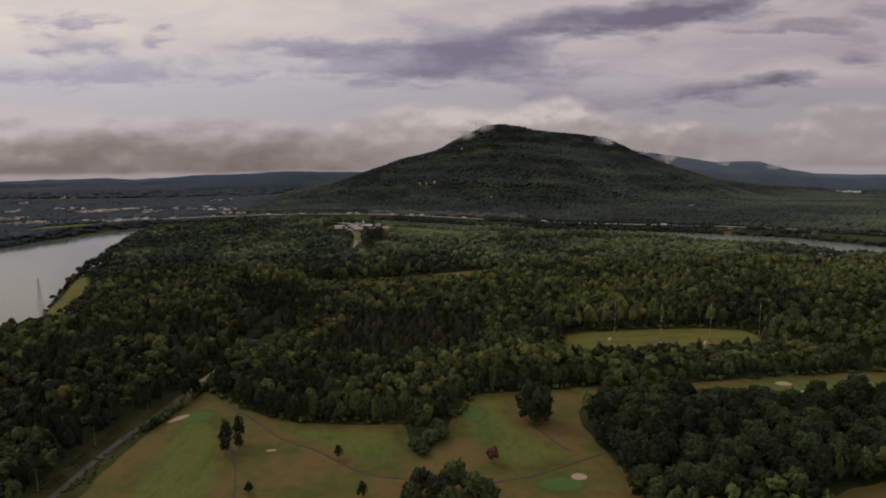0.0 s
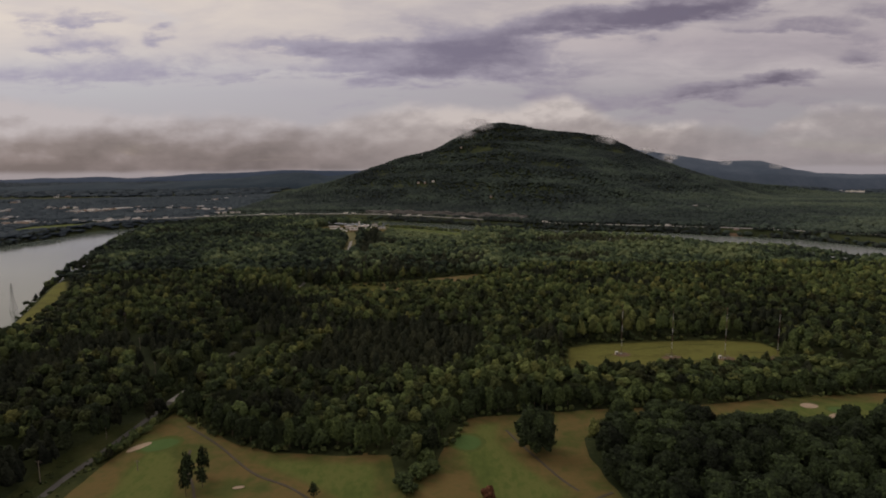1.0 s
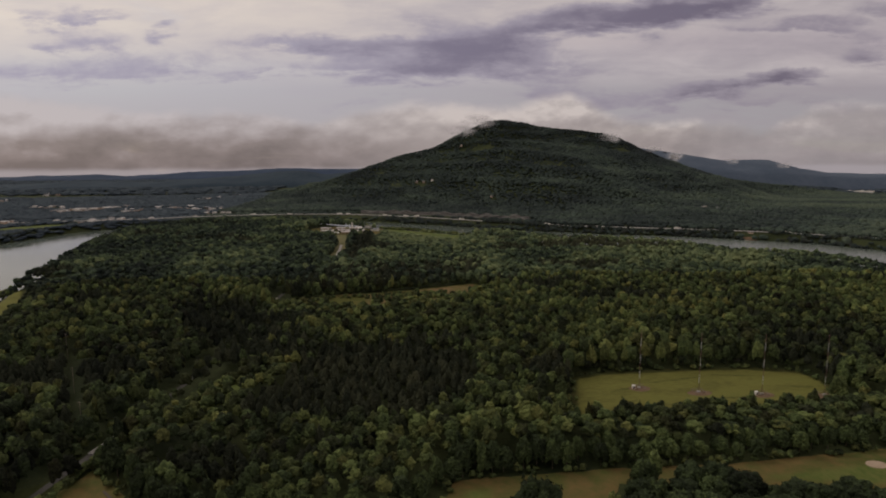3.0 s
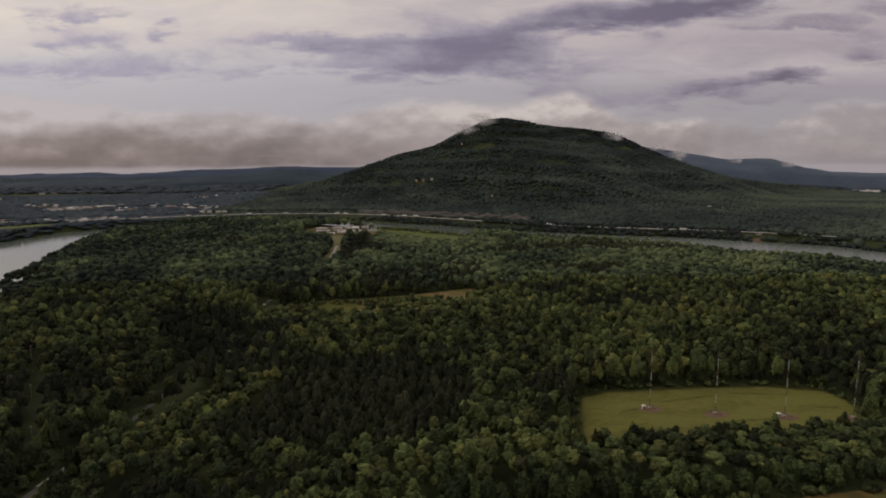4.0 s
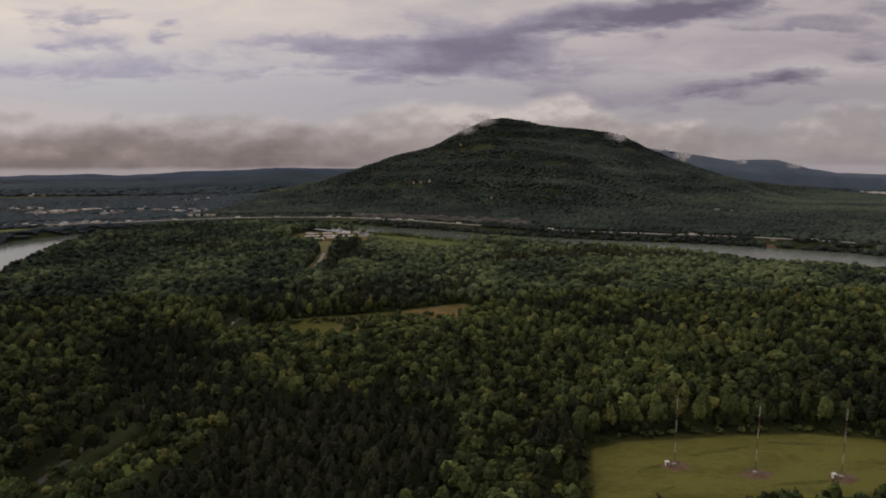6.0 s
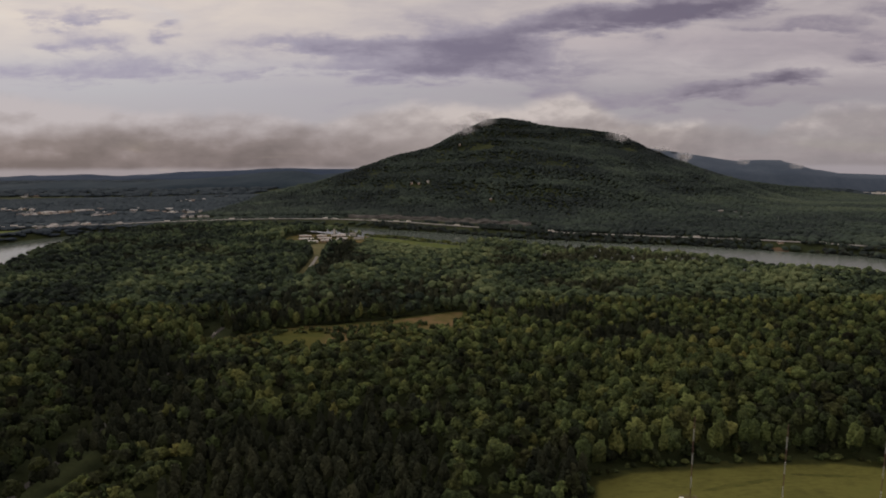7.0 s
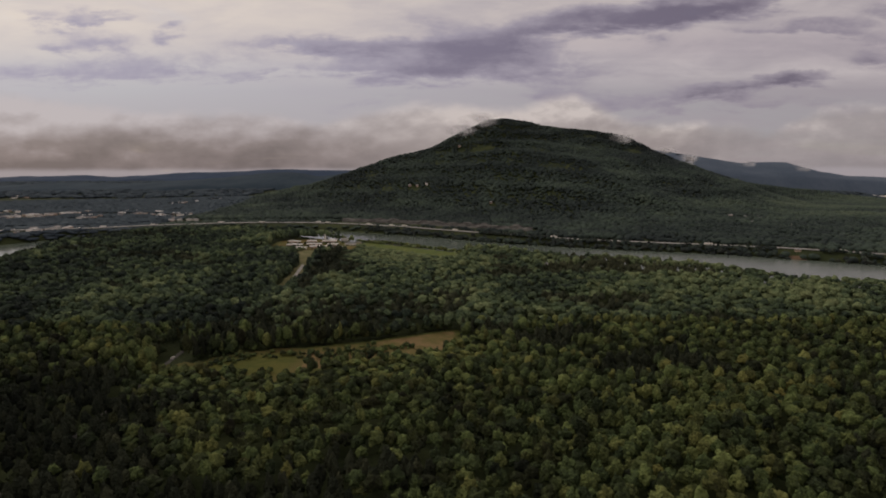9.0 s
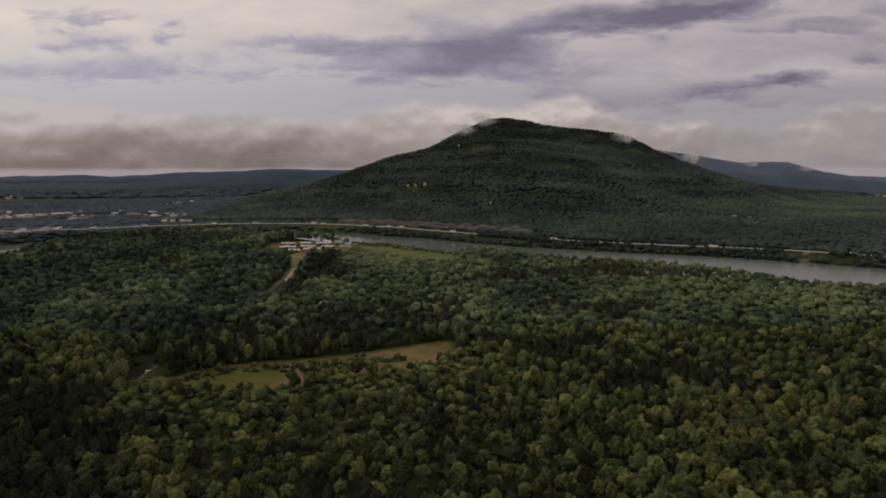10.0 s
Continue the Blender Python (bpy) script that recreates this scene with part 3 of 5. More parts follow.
def patch(name, pts, z, mat, label, category, wobble=1.2, kind="structure", drape=False, step=6.0):
    """A flat piece of ground with a wavering edge and a rim that goes down into the soil."""
    edge = []
    for (x0, y0), (x1, y1) in zip(pts, pts[1:] + pts[:1]):
        n = max(1, int(math.hypot(x1 - x0, y1 - y0) / step))
        for k in range(n):
            x, y = x0 + (x1 - x0) * k / n, y0 + (y1 - y0) * k / n
            o = noise.noise_vector(Vector((x * 0.07, y * 0.07, z * 10))) * wobble * 2
            edge.append((x + o.x, y + o.y))
    bm = bmesh.new()
    zs = [(ground_z(x, y) if drape else 0.0) + z for x, y in edge]
    top = [bm.verts.new((x, y, h)) for (x, y), h in zip(edge, zs)]
    low = [bm.verts.new((x, y, h - 0.6)) for (x, y), h in zip(edge, zs)]
    n = len(edge)
    for k in range(n):
        bm.faces.new((low[k], low[(k + 1) % n], top[(k + 1) % n], top[k]))
    f = bm.faces.new(top)
    bmesh.ops.recalc_face_normals(bm, faces=bm.faces)
    bmesh.ops.triangulate(bm, faces=[f], ngon_method="EAR_CLIP")
    return tagged(part(name, bm, mat), label, category, kind=kind)


def grass(name, pts, z, mat, label, category, fade=10.0, drape=False, step=2.5):
    """A sheet of turf with a ragged border that knows how far in each place lies."""
    xy = np.array(pts, float)
    gx, gy = np.arange(xy[:, 0].min(), xy[:, 0].max() + step, step), np.arange(xy[:, 1].min(), xy[:, 1].max() + step, step)
    X, Y = np.meshgrid(gx, gy)
    cx, cy = X[:-1, :-1] + step / 2, Y[:-1, :-1] + step / 2
    cell = inside(cx + 1.2 * fade * fbm(cx, cy, 16, 3), cy + 1.2 * fade * fbm(cx + 90, cy, 16, 3), pts)
    i = np.arange(X.size).reshape(X.shape)
    q = np.stack([i[:-1, :-1], i[:-1, 1:], i[1:, 1:], i[1:, :-1]], -1)[cell]
    used = np.unique(q)
    index = np.zeros(X.size, int)
    index[used] = np.arange(len(used))
    x, y = X.ravel()[used], Y.ravel()[used]
    depth = np.clip((seg_dist(x, y, pts, True)[0] - step * 0.7) / fade, 0, 1)
    v = np.stack([x, y, (terrain(x, y) if drape else 0 * x) + z + 0.02 * depth], -1)
    q = index[q]
    return tagged(new(name, np_mesh(name, v, np.concatenate([q[:, [0, 1, 2]], q[:, [0, 2, 3]]]), mat, depth)), label, category, kind="structure")


def oval(cx, cy, a, b, turn=0.0, n=14):
    c, s = math.cos(turn), math.sin(turn)
    return [(cx + a * math.cos(t) * c - b * math.sin(t) * s, cy + a * math.cos(t) * s + b * math.sin(t) * c) for t in [k * 2 * math.pi / n for k in range(n)]]


patch("golf_rough", GOLF, 0.10, M_ROUGH, "olive brown golf rough between the woods", "grass")
patch("golf_rough_east", GOLF_EAST, 0.10, M_ROUGH, "olive golf rough beyond the oak grove", "grass")
grass("fairway", [(-141, 60), (-143, 256), (-150, 318), (-147, 350), (-130, 350), (-114, 322), (-97, 275), (-88, 60)], 0.16, M_FAIR, "mown green golf fairway beside the road", "fairway")
grass("fairway", [(-108, 344), (-80, 330), (-17, 323), (-12, 300), (-14, 269), (-27, 273), (-42, 284), (-62, 300), (-85, 316)], 0.16, M_FAIR, "mown green golf fairway below the wood edge", "fairway")
grass("fairway", [(16, 330), (31, 365), (53, 369), (50, 340), (59, 316), (68, 298), (83, 285), (66, 277), (44, 268), (24, 284)], 0.16, M_FAIR, "mown golf fairway by the lone oak", "fairway")
grass("fairway", [(165, 362), (180, 374), (255, 386), (320, 386), (320, 345), (262, 346), (225, 352)], 0.16, M_FAIR, "mown golf fairway behind the oak grove", "fairway")
grass("putting_green", oval(-139, 343, 12, 9, 0.5), 0.22, M_GREEN, "bright green putting green beside a sand bunker", "putting green", 3.0, step=1.2)
grass("putting_green", oval(27, 338, 10, 11), 0.22, M_GREEN, "bright green putting green at the wood edge", "putting green", 3.0, step=1.2)
grass("putting_green", oval(62, 258, 13, 8), 0.22, M_GREEN, "bright green putting green below the cart path", "putting green", 3.0, step=1.2)
grass("putting_green", oval(254, 369, 9, 7), 0.22, M_GREEN, "bright green putting green between two bunkers", "putting green", 3.0, step=1.2)


def bunker(cx, cy, a, b, turn, label):
    """A shallow sand dish with a raised lip."""
    bm = bmesh.new()
    rings = []
    for share, z in ((1.08, 0.18), (1.0, 0.42), (0.88, 0.30), (0.6, 0.25), (0.25, 0.24)):
        rings.append([bm.verts.new((x + 0.5 * noise.noise(Vector((x * 0.3, y * 0.3, 0))), y, z)) for x, y in oval(cx, cy, a * share, b * share, turn, 18)])
    for r0, r1 in zip(rings, rings[1:]):
        for k in range(18):
            bm.faces.new((r0[k], r0[(k + 1) % 18], r1[(k + 1) % 18], r1[k]))
    bm.faces.new(rings[-1])
    tagged(part("sand_bunker", bm, M_SAND), label, "bunker", group="sand bunkers")


bunker(-149, 341, 6.5, 2.4, 0.9, "pale sand bunker on the edge of a green")
bunker(72, 264, 3.7, 3.0, 0.1, "small round pale sand bunker above a green")
bunker(240, 376, 5, 3.6, 0.0, "round tan sand bunker on the far fairway")
bunker(247, 360, 4.6, 3.6, 0.3, "round tan sand bunker nearer the grove")
bunker(-83, 298, 2.6, 1.2, 0.2, "tiny pale sand patch in the rough")


def ribbon(name, pts, width, z, mat, label, category, drape=False, step=8.0):
    """A strip of paving along a line, with its own thickness."""
    line = [Vector((x, y)) for x, y in pts]
    dense = []
    for i in range(len(line) - 1):
        p0, p1, p2, p3 = line[max(i - 1, 0)], line[i], line[i + 1], line[min(i + 2, len(line) - 1)]
        n = max(2, int((p2 - p1).length / step))
        for k in range(n):
            t = k / n
            dense.append(0.5 * ((2 * p1) + (p2 - p0) * t + (2 * p0 - 5 * p1 + 4 * p2 - p3) * t * t + (3 * p1 - p0 - 3 * p2 + p3) * t ** 3))
    dense.append(line[-1])
    bm = bmesh.new()
    rows = []
    for i, p in enumerate(dense):
        d = (dense[min(i + 1, len(dense) - 1)] - dense[max(i - 1, 0)]).normalized()
        side = Vector((d.y, -d.x)) * width / 2
        h = (ground_z(p.x, p.y) if drape else 0.0) + z
        rows.append([bm.verts.new((q.x, q.y, h - dz)) for q, dz in ((p - side, 0.5), (p - side, 0), (p + side, 0), (p + side, 0.5))])
    for a, b in zip(rows, rows[1:]):
        for k in range(3):
            bm.faces.new((a[k], a[k + 1], b[k + 1], b[k]))
    return tagged(part(name, bm, mat), label, category, kind="structure")


ribbon("road", ROAD, 3.7, 0.20, M_ASPHALT, "narrow grey asphalt road through the woods", "road", drape=True)
patch("verge", [(-190, -100), (-187, 330), (-178, 362), (-160, 380), (-156, 345), (-160, 300), (-162, 200), (-160, -100)], 0.12, M_VERGE, "dark grassy roadside verge below the poles", "grass")
for pts in ([(-133, 366), (-107, 341), (-80, 311), (-59, 297), (-39, 278), (-26, 270), (-10, 266)], [(-120, 336), (-115, 318), (-104, 298), (-93, 269), (-86, 230), (-80, 120)],
            [(50, 352), (55, 336), (61, 320), (69, 299), (75, 288)], [(28, 260), (52, 267), (68, 275), (90, 286)]):
    ribbon("cart_path", pts, 1.25, 0.26, M_PATH, "narrow dark asphalt golf cart path", "path", step=4)
grass("meadow", MEADOW, 0.12, M_MEADOW, "yellow green mown meadow ringed by trees", "meadow", 5.0)
patch("grass_strip", STRIP, 0.1, M_LAWN, "light green grassy strip beside the forest road", "grass")
ribbon("bridge_deck", [(-158, 402), (-156, 414), (-154, 428)], 5.0, 0.32, M_CONCRETE, "pale concrete road deck between trees", "road")
grass("clearing", CLEARING, 0.7, M_DRY, "dry tan and green clearing in the forest", "meadow", 5.0, True)
grass("clearing_grass", CLEARING_GREEN, 0.76, M_CLEARGRASS, "yellow green grass at the roadside end of the clearing", "grass", 14.0, True)
grass("river_field", RIVER_FIELD, 0.5, M_MEADOW, "yellow grass strip on the river bank", "meadow", 5.0, True)
patch("lawn", LAWN, 1.0, M_DRYLAWN, "pale green lawn avenue that leads to the hospital", "lawn", drape=True)
patch("campus_ground", CAMPUS, 1.2, M_ROUGH, "olive lawns round the hospital", "lawn", drape=True)
patch("east_lawn", EAST_LAWN, 1.0, M_LAWN, "bright green lawn by the river", "lawn", drape=True)
ribbon("drive", [(-120, 965), (-125, 1020), (-131, 1100), (-137, 1170)], 4.8, 1.35, M_CONCRETE, "pale concrete drive on the lawn", "drive", drape=True)
ribbon("highway", HIGHWAY[:7], 13, 2.0, M_HIGHWAY, "pale concrete highway along the far river bank", "road", drape=True)
ribbon("highway", HIGHWAY[6:], 10, 2.2, M_HIGHWAY, "pale concrete highway behind a hedge on the far river bank", "road", drape=True)
FIELD_WEST = [(-942, 1409), (-934, 1470), (-865, 1528), (-832, 1524), (-814, 1481), (-866, 1412), (-890, 1369)]
patch("riverside_field", FIELD_WEST, 0.8, M_LAWN, "flat green field beside the riverside town", "field", drape=True)
patch("town_field", [(-631, 1967), (-647, 2096), (-566, 2110), (-548, 2028), (-585, 1984)], 1.0, M_LAWN, "green field below the mountain foot", "field", drape=True)

# ---- trees ----
def ico():
    t = (1 + 5 ** 0.5) / 2
    v = np.array([(-1, t, 0), (1, t, 0), (-1, -t, 0), (1, -t, 0), (0, -1, t), (0, 1, t), (0, -1, -t), (0, 1, -t), (t, 0, -1), (t, 0, 1), (-t, 0, -1), (-t, 0, 1)], float)
    f = np.array([(0, 11, 5), (0, 5, 1), (0, 1, 7), (0, 7, 10), (0, 10, 11), (1, 5, 9), (5, 11, 4), (11, 10, 2), (10, 7, 6), (7, 1, 8), (3, 9, 4), (3, 4, 2), (3, 2, 6), (3, 6, 8), (3, 8, 9), (4, 9, 5), (2, 4, 11), (6, 2, 10), (8, 6, 7), (9, 8, 1)])
    return v / np.linalg.norm(v[0]), f


ICO_V, ICO_F = ico()


def spin(rng):
    q = rng.normal(size=4)
    q /= np.linalg.norm(q)
    w, x, y, z = q
    return np.array([[1 - 2 * (y * y + z * z), 2 * (x * y - z * w), 2 * (x * z + y * w)], [2 * (x * y + z * w), 1 - 2 * (x * x + z * z), 2 * (y * z - x * w)], [2 * (x * z - y * w), 2 * (y * z + x * w), 1 - 2 * (x * x + y * y)]])


def finer(v, f):
    """Each triangle of a ball in four."""
    v, known, out = [tuple(a) for a in v], {}, []
    def mid(i, j):
        key = (min(i, j), max(i, j))
        if key not in known:
            m = (np.array(v[i]) + np.array(v[j])) / 2
            known[key] = len(v)
            v.append(tuple(m / np.linalg.norm(m)))
        return known[key]
    for a, b, c in f:
        ab, bc, ca = mid(a, b), mid(b, c), mid(c, a)
        out += [(a, ab, ca), (b, bc, ab), (c, ca, bc), (ab, bc, ca)]
    return np.array(v), np.array(out)


BALLS = [(ICO_V, ICO_F)]
for _ in range(3):
    BALLS.append(finer(*BALLS[-1]))


def crown(rng, shape, level, puffs, leaves, leaf_size=0.15, core=1.0):
    """A crown of unit radius and unit height: leafy masses at the ends of the limbs grown into one lumpy dome, with loose sprays of
    leaves over it. Returns places, triangles, tone shifts."""
    ball, faces = BALLS[level]
    d = ball @ spin(rng).T
    reach = np.full(len(d), 0.50)
    shift = np.zeros(len(d))
    for k in range(puffs):
        up = (k + 0.6) / puffs * 1.35 - 0.35
        ang = k * 2.4 + rng.uniform(-0.6, 0.6)
        flat = math.sqrt(max(0.0, 1 - up * up))
        far = rng.uniform(0.46, 0.66) if puffs < 10 else rng.uniform(0.58, 0.76)
        c = far * np.array([flat * math.cos(ang), flat * math.sin(ang), up])
        size = rng.uniform(0.30, 0.46) * (1.1 if puffs < 8 else 0.9 if puffs < 12 else 0.74 if puffs < 20 else 0.56)
        b = d @ c
        disc = b * b - c @ c + size * size
        r = np.where(disc > 0, b + np.sqrt(np.maximum(disc, 0)), 0)
        tone_k = rng.uniform(-0.09, 0.09)
        shift = np.where(r > reach, tone_k, shift)
        reach = np.maximum(reach, r)
    reach = reach * (1 + rng.uniform(-0.10, 0.10, len(d)))
    v = d * reach[:, None]
    if shape == "tall":
        v[:, :2] *= (0.80 - 0.12 * v[:, 2])[:, None]
        v[:, 2] *= 1.15
    elif shape == "pine":
        v[:, :2] *= (0.82 - 0.30 * v[:, 2])[:, None]
        v[:, 2] *= 1.1
    keep = d[faces].mean(1)[:, 2] > -0.40
    place = lambda q: np.stack([q[..., 0], q[..., 1], 0.45 + 0.5 * q[..., 2]], -1)
    used = np.unique(faces[keep])
    index = np.full(len(d), -1)
    index[used] = np.arange(len(used))
    vs, fs, tone, n = [place(v[used] * core)], [index[faces[keep]]], [shift[used]], len(used)
    top = used[d[used][:, 2] > -0.35]
    for k in range(leaves):
        i = rng.choice(top)
        p = v[i] * rng.uniform(0.5 + 0.45 * core, 1.07) + rng.normal(0, 0.03, 3)
        out = d[i] + rng.normal(0, 0.45, 3)
        out /= np.linalg.norm(out)
        e1 = np.cross(out, rng.normal(size=3))
        e1 /= np.linalg.norm(e1)
        e2 = np.cross(out, e1)
        size = leaf_size * rng.uniform(0.6, 1.3)
        turn = rng.uniform(0, 6.28)
        ring = [turn, turn + rng.uniform(1.7, 2.4), turn + rng.uniform(3.7, 4.6)]
        vs.append(place(np.array([p + size * (math.cos(t) * e1 + math.sin(t) * e2) for t in ring])))
        fs.append(np.array([(0, 1, 2)]) + n)
        tone.append(np.full(3, shift[i] + rng.normal(0.03, 0.08)))
        n += 3
    return np.concatenate(vs), np.concatenate(fs), np.concatenate(tone)


def far_crown(rng, wide):
    """A distant crown: one lumpy mass."""
    v = ICO_V @ spin(rng).T
    keep = v[ICO_F].mean(1)[:, 2] > -0.45
    v = v * (1 + rng.uniform(-0.22, 0.22, (12, 1)))
    return v * (wide, wide, 0.5) + (0, 0, 0.5), ICO_F[keep], rng.uniform(-0.03, 0.03, 12)


def scatter(name, xs, ys, radius, height, tone, protos, mat, label, rng, lift=0.16, smooth=True, olive=0.2):
    """One mesh of many trees: each takes one of the crown shapes, turned, scaled and toned."""
    zs = terrain(xs, ys)
    pick = rng.integers(len(protos), size=len(xs))
    ang = rng.uniform(0, 2 * math.pi, len(xs))
    brown = np.clip(rng.normal(olive, 1.6 * olive, len(xs)), 0, 1)
    all_v, all_f, all_t, all_w, base = [], [], [], [], 0
    for k, (v, f, t) in enumerate(protos):
        i = np.nonzero(pick == k)[0]
        if not len(i):
            continue
        c, s = np.cos(ang[i])[:, None], np.sin(ang[i])[:, None]
        r, h = radius[i][:, None], height[i][:, None]
        x = (v[None, :, 0] * c - v[None, :, 1] * s) * r + xs[i][:, None]
        y = (v[None, :, 0] * s + v[None, :, 1] * c) * r + ys[i][:, None]
        up = np.broadcast_to(lift, len(xs))[i][:, None]
        z = h * (up + (1 - up) * v[None, :, 2]) + zs[i][:, None]
        all_v.append(np.stack([x, y, z], -1).reshape(-1, 3))
        all_f.append((f[None] + (np.arange(len(i)) * len(v))[:, None, None] + base).reshape(-1, 3))
        all_t.append((t[None] + tone[i][:, None]).ravel())
        all_w.append(np.repeat(brown[i], len(v)))
        base += len(i) * len(v)
    me = np_mesh(name, np.concatenate(all_v), np.concatenate(all_f), mat, np.concatenate(all_t), smooth=smooth, warm=np.concatenate(all_w))
    return tagged(new(name, me), label, "forest", kind="stuff")


def field_of(x0, x1, y0, y1, step, rng, jitter=0.42):
    """A staggered, disturbed grid of places."""
    gx, gy = np.meshgrid(np.arange(x0, x1, step), np.arange(y0, y1, step * 0.9))
    gx = gx + (np.arange(gx.shape[0]) % 2)[:, None] * step * 0.5
    gx, gy = gx.ravel(), gy.ravel()
    return gx + rng.uniform(-jitter, jitter, gx.shape) * step, gy + rng.uniform(-jitter, jitter, gy.shape) * step


def open_ground(x, y, margin=1.5):
    """Where no trees stand."""
    free = np.zeros(x.shape, bool)
    for poly in (GOLF, GOLF_EAST, MEADOW, CLEARING, RIVER_FIELD, LAWN, CAMPUS, EAST_LAWN, STRIP):
        free |= inside(x, y, poly) | (seg_dist(x, y, poly, True)[0] < margin)
    d = seg_dist(x, y, ROAD)[0]
    free |= d < np.where(y < 350, 5.5, np.where((y > 375) & (y < 440), 7.5, np.where(((y > 440) & (y < 570)) | ((y > 735) & (y < 775)), 7.0, np.where(y < 600, 3.6, 2.6))))
    free |= (seg_dist(x, y, [(-171, 415), (-216, 487), (-264, 563)])[0] < 4.0) | (seg_dist(x, y, [(-180, 180), (-175, 360)])[0] < 3)
    free |= (x > -179) & (x < -160) & (y < 330)
    for hx, hy in HOUSES:
        free |= (np.abs(x - hx) < 9) & (y > hy - 40) & (y < hy + 7)
    free |= inside(x, y, [(-163, 372), (-145, 384), (-148, 438), (-158, 444)])
    return free


rng = np.random.default_rng(11)
near_protos = [crown(rng, s, 2, n, 22, 0.19) for s, n in (("round", 13), ("round", 12), ("tall", 12), ("tall", 14), ("round", 15), ("round", 16), ("tall", 13), ("round", 14))]
back_protos = [crown(rng, s, 1, n, 16, 0.24) for s, n in (("round", 7), ("tall", 6), ("round", 8), ("round", 9), ("tall", 7))]
mid_protos = [crown(rng, s, 1, n, 9, 0.26) for s, n in (("round", 9), ("round", 8), ("tall", 7), ("round", 10), ("round", 7))]
far_protos = [far_crown(rng, c) for c in (0.78, 0.84, 0.88, 0.80)]
pine_protos = [crown(rng, "pine", 2, 9, 26, 0.20) for _ in range(4)]
pine_mid = [crown(rng, "pine", 1, 6, 14, 0.24) for _ in range(3)]

# the grove and the fringes of the golf course: trees of their own
def tree_kind(shape, leaf_mat, seed, level, puffs, leaves, tone=0.42, low=0.10, leaf=0.10, core=1.0):
    r = np.random.default_rng(seed)
    v, f, t = crown(r, shape, level, puffs, leaves, leaf, core)
    v = v * np.array([1, 1, 1 - low]) + np.array([0, 0, low])
    crown_me = np_mesh("crown", v, f, leaf_mat, t + tone)
    bm = bmesh.new()
    stick(bm, (0, 0, -0.03), (0.01, 0, 0.30), 0.060, 0.042, 7)
    stick(bm, (0.01, 0, 0.30), (0.0, 0.02, 0.78), 0.042, 0.012, 6)
    for k in range(4):
        a = k * 1.7 + r.uniform(-0.3, 0.3)
        stick(bm, (0.01, 0, 0.27 + 0.07 * k), (0.42 * math.cos(a), 0.42 * math.sin(a), 0.48 + 0.08 * k), 0.024, 0.007, 5)
    trunk_me = bpy.data.meshes.new("trunk")
    bm.to_mesh(trunk_me)
    bm.free()
    trunk_me.materials.append(M_BARK)
    return crown_me, trunk_me


def plant(kind, name, x, y, radius, height, label, group=""):
    ob = thing(name, label, "tree", group)
    ob.matrix_basis = Matrix.LocRotScale((x, y, ground_z(x, y) + 0.05), Euler((0, 0, random.uniform(0, 6.28))), (radius, radius, height))
    for part_name, me in zip(("crown", "trunk"), kind):
        o = new(part_name, me)
        o.parent = ob
    return ob


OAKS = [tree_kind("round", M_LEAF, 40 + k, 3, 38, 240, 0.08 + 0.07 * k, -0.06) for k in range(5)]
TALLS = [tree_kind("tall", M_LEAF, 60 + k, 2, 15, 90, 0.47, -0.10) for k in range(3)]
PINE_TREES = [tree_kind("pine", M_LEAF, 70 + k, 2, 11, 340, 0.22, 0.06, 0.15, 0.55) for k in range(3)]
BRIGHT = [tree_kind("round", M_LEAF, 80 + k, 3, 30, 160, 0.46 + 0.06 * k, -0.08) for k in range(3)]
RED = tree_kind("round", M_RED, 90, 2, 10, 120)

r2 = np.random.default_rng(21)
GROVE = [(96, 262), (93, 296), (92, 325), (110, 360), (150, 357), (180, 347), (231, 341), (300, 336), (300, 268), (230, 262), (188, 250), (160, 240), (140, 225), (98, 225)]
xs, ys = field_of(88, 300, 222, 362, 12.4, r2, 0.40)
keep = inside(xs, ys, GROVE)
for x, y in zip(xs[keep], ys[keep]):
    plant(OAKS[r2.integers(5)], "oak_tree", x, y, r2.uniform(6.4, 10.5), r2.uniform(14, 22) * (0.82 if y > 318 and x < 225 else 1.1 if y > 318 else 1.0), "broad dark green oak in a dense golf course grove", "oak grove")
for x, y, r, h in ((62, 327, 11.4, 27.0),):
    plant(tree_kind("round", M_LEAF, 99, 3, 44, 420, 0.16, -0.20), "oak_tree", x, y, r, h, "lone round dark green oak on the fairway")
plant(RED, "red_maple_tree", 32, 279, 3.6, 9.5, "small dark red leaved tree alone on the fairway")
for x, y, r, h, k in ((-105, 292, 3.6, 13, 0), (-107, 300, 4.6, 18, 2), (-103, 309, 4.0, 16, 1), (-100, 299, 3.2, 11, 2), (-46, 287, 2.8, 8.5, 2), (-30, 250, 3.2, 9, 1), (-83, 257, 3.2, 5.5, 0)):
    plant(PINE_TREES[k], "pine_tree", x, y, r, h, "slim dark pine standing alone on the golf course", "fairway pines")
for x, y, r, h in ((-4, 252, 6, 15), (4, 244, 6.5, 16), (12, 254, 7, 17), (20, 247, 6.5, 15), (26, 243, 6, 13), (9, 236, 6, 15), (-8, 243, 5.5, 13)):
    plant(BRIGHT[r2.integers(3)] if x > 8 else OAKS[2 + r2.integers(3)], "oak_tree", x, y, r, h, "leafy green tree in a clump between two fairways", "fairway clump")
